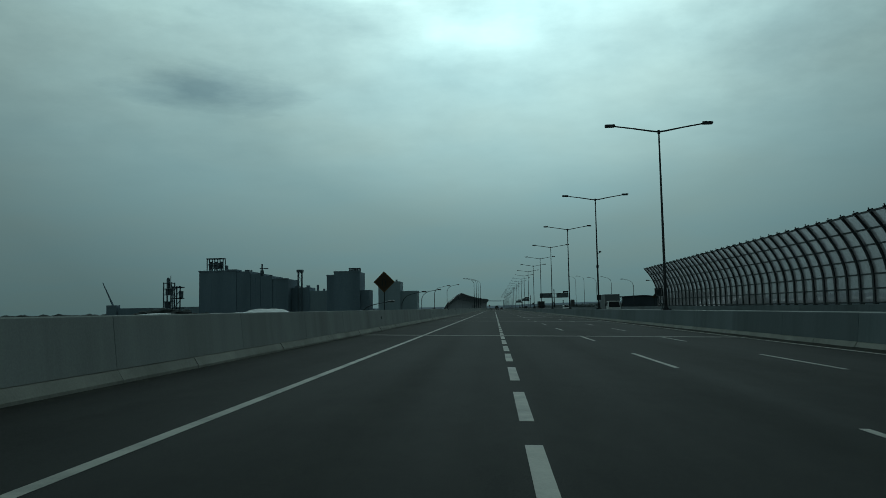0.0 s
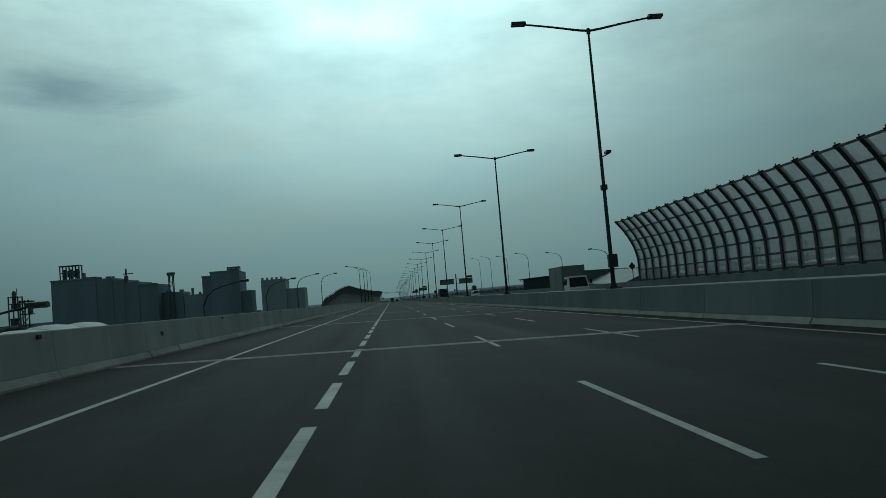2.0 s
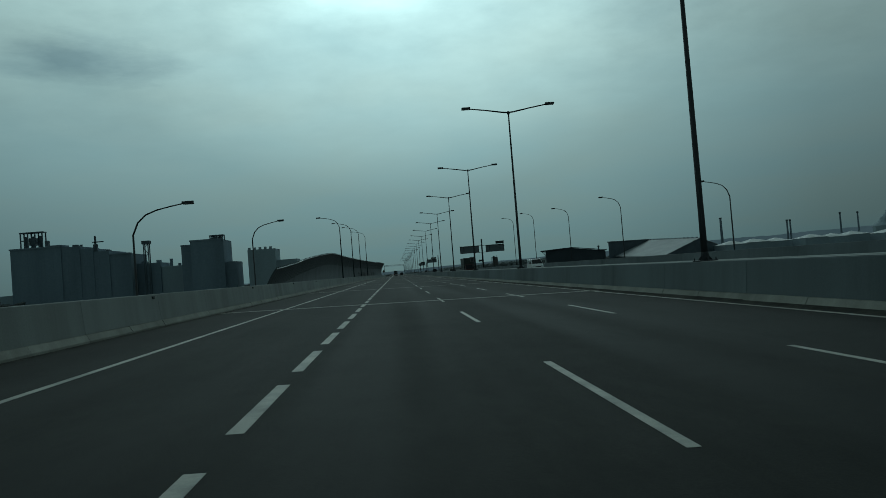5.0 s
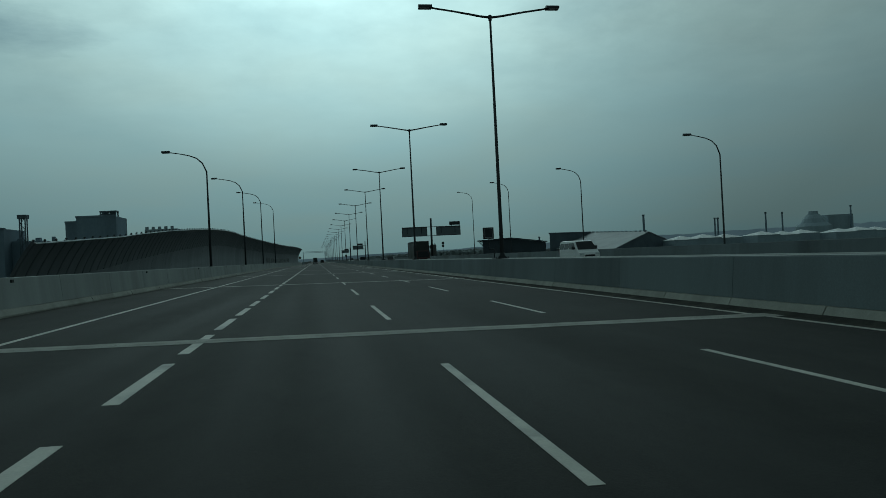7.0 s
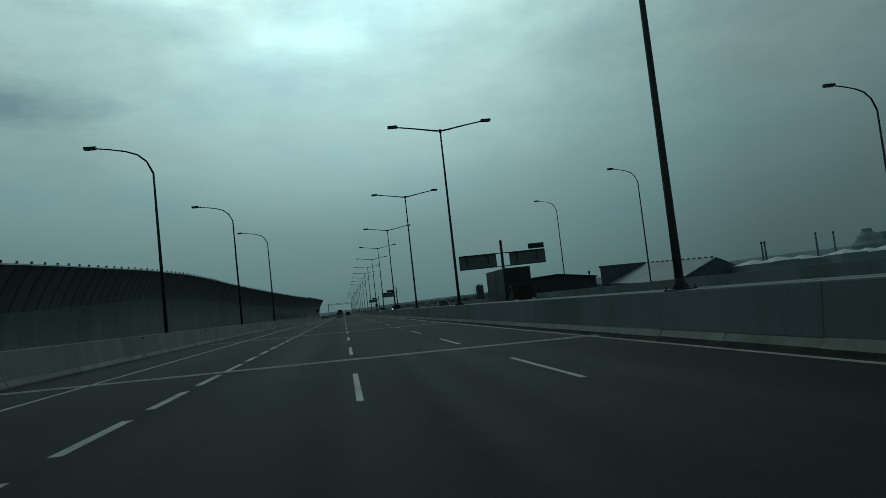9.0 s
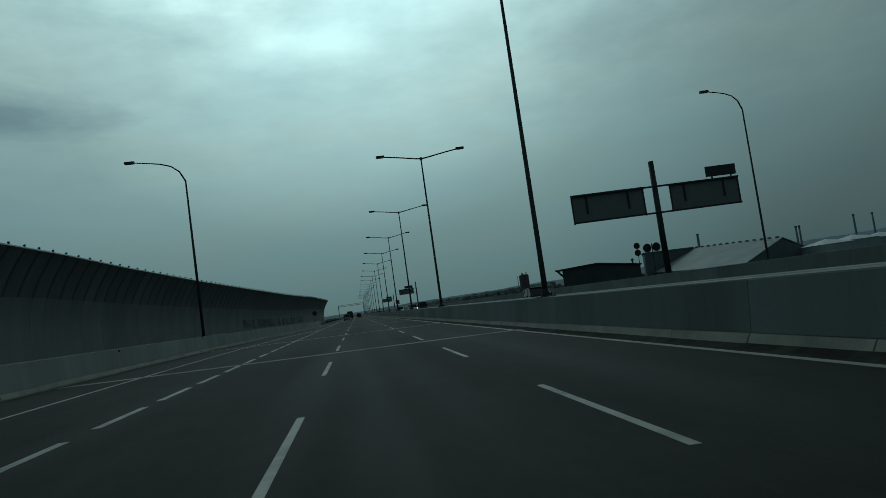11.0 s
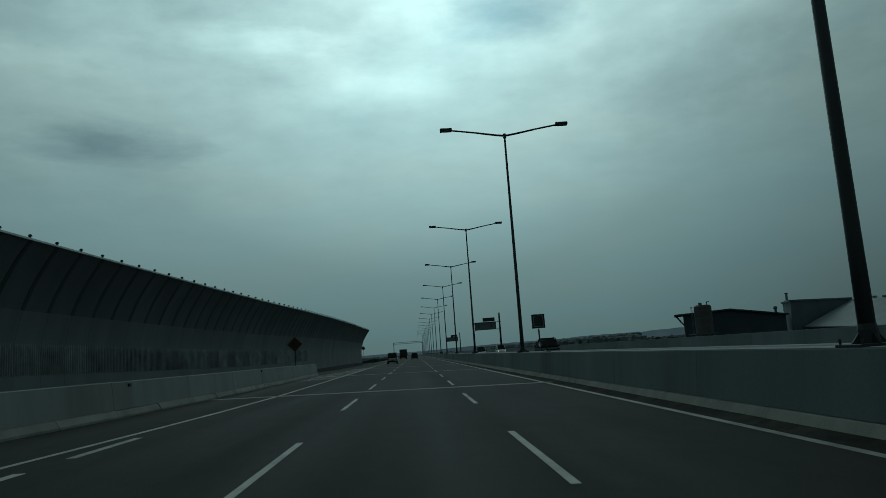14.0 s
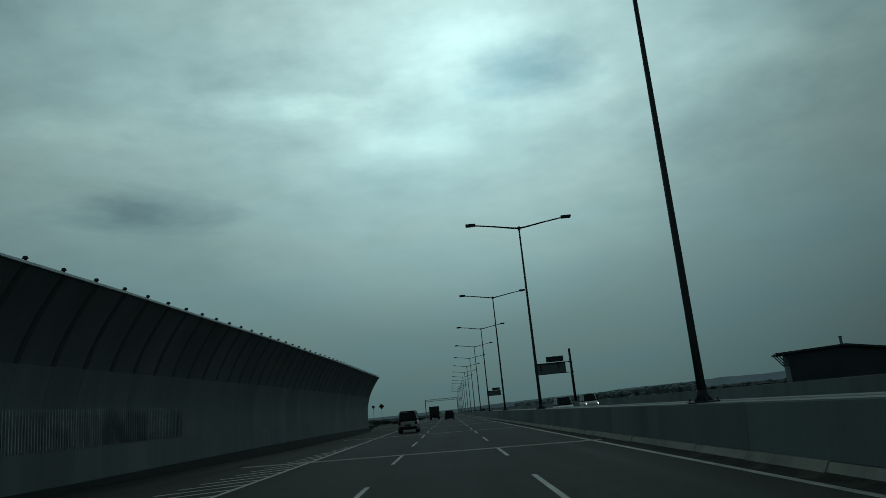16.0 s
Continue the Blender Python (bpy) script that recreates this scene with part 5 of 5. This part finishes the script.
part("vessel", bm_tube(bmesh.new(), [(-329, 728, 26), (-329, 728, 36.5), (-329, 728, 38)], [1.7, 1.7, 0.9], 12), HAZED_DARK, skid)
part("vent_pipe", bm_tube(bmesh.new(), [(-326, 727, 32), (-326, 727, 40)], 0.35, 6), HAZED_DARK, skid)
bm = bmesh.new()
for k in range(4):
    bm_tube(bm, [(-323, 723, -6 + 10 * k), (-314.5, 723, 4 + 10 * k if k < 3 else 29)], 0.4, 4)
part("bracing", bm, HAZED_DARK, skid)
quay = empty("quay_crane", Matrix(), "faint harbour crane beyond a low hall", "crane", "works on the skyline")
part("jib", bm_tube(bmesh.new(), [(-395, 745, 8), (-408, 745, 35)], [1.1, 0.5], 5), HAZED_SILO, quay)
part("house", bm_box((-402, -391, 742, 750, GROUND_Z, 11), bevel=0.3), HAZED_SILO, quay)
shed = empty("low_hall", Matrix(), "low hazy flat-roofed hall", "industrial building", "works on the skyline")
block(shed, "hall", -388, -353, 740, 770, 7.6, HAZED_SILO, 4, 2)
block(shed, "hall", -352, -300, 790, 820, 8.4, HAZED_PALE, 5, 2)


def membrane_hall(x, y, w, l, z):
    """A white arched storage tent."""
    root = empty("storage_tent", pose(x, y, 0), "white arched membrane storage tent below the road", "tent", "white storage tents")
    bm = bmesh.new()
    rows = []
    for j in range(9):
        yy = -l / 2 + l * j / 8
        e = math.sqrt(max(0.0, 1 - (abs(yy) / (l / 2)) ** 4)) * 0.25 + 0.75
        rows.append([bm.verts.new((-w / 2 * math.cos(math.pi * k / 12), yy, GROUND_Z + (z - GROUND_Z) * e * math.sin(math.pi * k / 12) ** 0.8)) for k in range(13)])
    for a, b in zip(rows, rows[1:]):
        for k in range(12):
            bm.faces.new((a[k], a[k + 1], b[k + 1], b[k]))
    bm.faces.new(rows[0])
    bm.faces.new(rows[-1][::-1])
    part("membrane", bm, TENT, root, smooth=False)


for k, (x, y, z) in enumerate(((-42, 96, 1.4), (-42, 117, 1.3), (-46, 140, 1.35), (-52, 166, 1.6), (-58, 190, 2.2), (-62, 214, 2.3))):
    membrane_hall(x, y, 15, 17, z)


# ---------- distance: sheds on the right ----------
def askew(bm, kx, ky, rise=0.0):
    """Slant a building's plan: its depth leans by kx, its front by ky; rise lifts the roof with depth."""
    for v in bm.verts:
        if v.co.z > GROUND_Z + 0.1:
            v.co.z += rise * v.co.y
        v.co.x, v.co.y = v.co.x + kx * v.co.y, v.co.y + ky * v.co.x
    return bm


def skew_shed(name, label, xm, half, y0, length, eaves, ridge, kx, ky, rise, roof, wall_mat):
    """A long gabled shed whose ends stand askew to its ridge and whose ridge climbs gently."""
    root = empty(name, pose(xm, y0, 0), label, "shed", "sheds on the right")
    part("wall", askew(bm_extrude([(-half, GROUND_Z), (half, GROUND_Z), (half, eaves), (0, ridge), (-half, eaves)], 0, length), kx, ky, rise), wall_mat, root)
    za = eaves - 0.8 * (ridge - eaves) / half
    for s in (-1, 1):
        p = [(s * (half + 0.8), za), (0, ridge), (0, ridge + 0.35), (s * (half + 0.8), za + 0.35)]
        part("roof", askew(bm_extrude(p if s < 0 else p[::-1], -0.8, length + 0.8), kx, ky, rise), roof, root)
    for k in range(13):
        y = length * (0.03 + 0.078 * k)
        part("ridge_vent", askew(bm_box((-0.6, 0.6, y, y + 1.9, ridge + 0.2, ridge + 1.05), bevel=0.1), kx, ky, rise), wall_mat, root)
    return root


skew_shed("long_shed", "long shed with a pale sheet roof and dark gable end", 216.8, 35, 622, 72, -1.4, 9.2, -0.13, 0.62, 0.035, ROOF_PALE, HAZED_DARK)
flat = empty("flat_hall", pose(168.2, 675, 0), "dark flat-roofed hall beside the sheds", "shed", "sheds on the right")
part("hall", askew(bm_box((0, 38, 0, 22, GROUND_Z, 12.3), bevel=0.15), 0.36, 0.5), HAZED_DARK, flat)
part("roof_edge", askew(bm_box((-0.8, 38.6, -0.8, 22.8, 12.1, 12.8)), 0.36, 0.5), HAZED_DARK, flat)
for k in range(1, 7):
    part("pilaster", askew(bm_box((5.4 * k - 0.2, 5.4 * k + 0.2, -0.08, 0.1, GROUND_Z, 12.1)), 0.36, 0.5), HAZED_DARK, flat)
dark = empty("dark_shed", pose(112.0, 658, 0), "dark shed with a wide overhanging roof and strut", "shed", "sheds on the right")
part("hall", askew(bm_extrude([(4.0, GROUND_Z), (50.2, GROUND_Z), (50.2, 6.6), (25.0, 9.9), (4.0, 9.0)], 1.5, 19), 0.36, 0.2), SHED_DARK, dark)
part("roof", askew(bm_extrude([(0, 8.85), (25, 10.0), (51.5, 6.6), (51.5, 7.2), (25, 10.6), (0, 9.45)], 0, 20), 0.36, 0.2), SHED_DARK, dark)
for yy in (2.0, 10.0, 18.0):
    part("strut", askew(bm_tube(bmesh.new(), [(0.8, yy, 8.9), (2.4, yy, 7.0), (4.1, yy, 5.2)], 0.22, 5), 0.36, 0.2), HAZED_DARK, dark)
part("roof_cowl", bm_tube(bmesh.new(), [(47, 12, 6.9), (47, 12, 9.2), (47, 12, 9.6), (47, 12, 10.4)], [0.5, 0.5, 0.9, 0.6], 10), HAZED_DARK, dark, "round roof ventilator cowl")
hut = empty("water_tank", pose(54.6, 485.8, 0), "dull weathered water tank on a steel stand", "tank", "sheds on the right")
tank = part("tank", bm_tube(bmesh.new(), [(0, 0, 1.4), (0, 0, 5.5), (0, 0, 5.75)], [1.32, 1.32, 1.1], 18), TANK, hut)
for z in (2.5, 3.7, 4.9):
    part("hoop", bm_tube(bmesh.new(), [(0, 0, z - 0.06), (0, 0, z + 0.06)], 1.355, 18), HAZED_DARK, tank)
for sx in (-1.05, 1.05):
    for sy in (-1.05, 1.05):
        part("leg", bm_box((sx - 0.13, sx + 0.13, sy - 0.13, sy + 0.13, GROUND_Z, 1.2)), HAZED_DARK, hut)
part("platform", bm_box((-2.0, 1.5, -1.5, 1.5, 1.2, 1.4)), HAZED_DARK, hut)
part("ladder", bm_box((-1.81, -1.75, -0.25, -0.21, 1.4, 5.6), (-1.81, -1.75, 0.21, 0.25, 1.4, 5.6), *[(-1.80, -1.76, -0.22, 0.22, 1.8 + 0.4 * k, 1.84 + 0.4 * k) for k in range(10)], (-1.85, -1.28, -0.25, 0.25, 4.2, 4.26)), HAZED_DARK, hut)
part("hatch", bm_tube(bmesh.new(), [(-0.4, -0.2, 5.65), (-0.4, -0.2, 6.15)], 0.28, 8), HAZED_DARK, tank)
part("inlet_pipe", bm_tube(bmesh.new(), [(0.55, -0.5, 5.6), (0.55, -0.5, 6.2), (0.9, -0.7, 6.25)], 0.08, 6), HAZED_DARK, tank)
for x, y, z, r in ((947, 2171, 87, 3.8), (608, 1210, 36, 1.4), (613, 1210, 36, 1.4), (687, 1200, 41, 1.4), (715, 1200, 40, 1.3), (834, 1200, 46, 1.4)):
    root = empty("chimney", pose(x, y, 0), "thin dark works chimney on the skyline", "chimney", "chimneys on the right")
    part("shaft", bm_tube(bmesh.new(), [(0, 0, GROUND_Z), (0, 0, z)], [r * 1.25, r * 0.8], 8), HAZED_SILO, root)
    part("cap", bm_tube(bmesh.new(), [(0, 0, z - 2), (0, 0, z + 0.5)], [r * 1.2, r * 1.2], 8), HAZED_DARK, root)
for k in range(9):
    x = 238 + 19 * k
    root = empty("white_marquee", pose(x, 620 + 6 * (k % 3), 0), "white peaked roof of a storage shelter", "tent", "white shelters")
    bm = bmesh.new()
    zt = 5.6 + 0.5 * (k % 2)
    top = bm.verts.new((0, 0, zt))
    ring = [bm.verts.new((8.6 * a, 9 * b, zt - 2.6)) for a, b in ((-1, -1), (0, -1), (1, -1), (1, 1), (0, 1), (-1, 1))]
    for j in range(6):
        bm.faces.new((top, ring[j], ring[(j + 1) % 6]))
    part("roof", bm, TENT, root)
    part("wall", bm_box((-8.2, 8.2, -8.6, 8.6, GROUND_Z, zt - 2.6)), HAZED_PALE, root)
conical = empty("conical_hall", pose(768, 1200, 0), "hazy stepped conical hall far off on the skyline", "building")
part("base", bm_tube(bmesh.new(), [(0, 0, GROUND_Z), (0, 0, 16), (0, 0, 21)], [27, 26, 21], 16), HAZED_PALE, conical)
part("tier", bm_tube(bmesh.new(), [(0, 0, 20), (0, 0, 28), (0, 0, 34)], [19, 15, 9], 16), HAZED_PALE, conical)
part("cap", bm_tube(bmesh.new(), [(0, 0, 33.5), (0, 0, 39.5)], [8, 6.5], 12), HAZED_PALE, conical)
block(empty("far_block", Matrix(), "hazy far block with stacks", "building", "sheds on the right"), "block", 798, 842, 1205, 1240, 33, HAZED_PALE, 5, 3)


# ---------- far woods ----------
def woods(name, label, count, place, seed, size=(3.0, 6.5), mat=HAZED_LEAF):
    """Many small uneven clumps in one sheet of far foliage."""
    rnd = random.Random(seed)
    verts, faces = [], []
    for _ in range(count):
        x, y, h = place(rnd)
        for _ in range(5):
            cx, cy = x + rnd.uniform(-7, 7), y + rnd.uniform(-7, 7)
            r, zc = rnd.uniform(*size), GROUND_Z + h * rnd.uniform(0.55, 0.85)
            n0 = len(verts)
            for a in range(6):
                t = a * math.pi / 3 + rnd.uniform(-0.3, 0.3)
                rr = r * rnd.uniform(0.7, 1.2)
                verts.append((cx + rr * math.cos(t), cy + rr * math.sin(t), zc + rnd.uniform(-0.8, 0.8)))
            verts.append((cx + rnd.uniform(-1, 1), cy, zc + r * rnd.uniform(0.25, 0.5)))
            verts.append((cx, cy, GROUND_Z))
            for a in range(6):
                faces.append((n0 + a, n0 + (a + 1) % 6, n0 + 6))
                faces.append((n0 + (a + 1) % 6, n0 + a, n0 + 7))
    me = bpy.data.meshes.new(name)
    me.from_pydata(verts, [], faces)
    me.materials.append(mat)
    tagged(new(name, me), label, "trees", kind="stuff")


def right_place(r):
    y = r.uniform(1300, 2300)
    x = r.uniform(0.03, 0.95) * y
    return x, y, 8 + 4 * x / y + r.uniform(-1.5, 2)


def left_place(r):
    y = r.uniform(800, 1700)
    return -r.uniform(0.06, 0.75) * y, y, r.uniform(7, 11)


def mid_place(r):
    y = r.uniform(1550, 2300)
    return r.uniform(-300, 160), y, r.uniform(6, 9)


def near_right(r):
    y = r.uniform(380, 900)
    return 60 + r.uniform(0.0, 0.5) * y, y, r.uniform(3.0, 5.5)


def belt_place(r):
    """A belt of trees beyond the sheds, taller towards the right."""
    d, u = r.uniform(480, 700), r.uniform(0.10, 0.33)
    top = 1.4 + d * (0.0008 + 0.021 * u)
    return 9 + u * d, 428 + d, (top - 0.8 - GROUND_Z) / 0.80 + r.uniform(-2.2, 0.3)


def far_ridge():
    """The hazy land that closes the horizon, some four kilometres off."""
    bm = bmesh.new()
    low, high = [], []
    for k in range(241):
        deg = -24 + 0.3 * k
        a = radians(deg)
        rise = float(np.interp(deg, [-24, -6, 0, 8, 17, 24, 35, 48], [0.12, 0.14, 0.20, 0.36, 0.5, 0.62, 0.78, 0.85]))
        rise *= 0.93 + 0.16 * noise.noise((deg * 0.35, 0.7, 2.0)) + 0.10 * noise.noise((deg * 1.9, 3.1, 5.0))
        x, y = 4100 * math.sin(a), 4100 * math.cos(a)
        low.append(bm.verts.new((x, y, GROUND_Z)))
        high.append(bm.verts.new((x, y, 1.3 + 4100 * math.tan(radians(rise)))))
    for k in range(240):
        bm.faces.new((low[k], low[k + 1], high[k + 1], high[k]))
    tagged(part("backdrop", bm, FAR_HAZE), "pale blue-grey wooded land, its haze put in as a glow", "distant land", kind="structure")


far_ridge()
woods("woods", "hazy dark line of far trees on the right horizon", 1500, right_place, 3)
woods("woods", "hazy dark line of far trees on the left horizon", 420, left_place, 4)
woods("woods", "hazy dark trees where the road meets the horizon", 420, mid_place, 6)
woods("woods", "belt of trees beyond the sheds, paled for haze", 1100, belt_place, 21, (1.3, 3.0), HAZED_BELT_LEAF)
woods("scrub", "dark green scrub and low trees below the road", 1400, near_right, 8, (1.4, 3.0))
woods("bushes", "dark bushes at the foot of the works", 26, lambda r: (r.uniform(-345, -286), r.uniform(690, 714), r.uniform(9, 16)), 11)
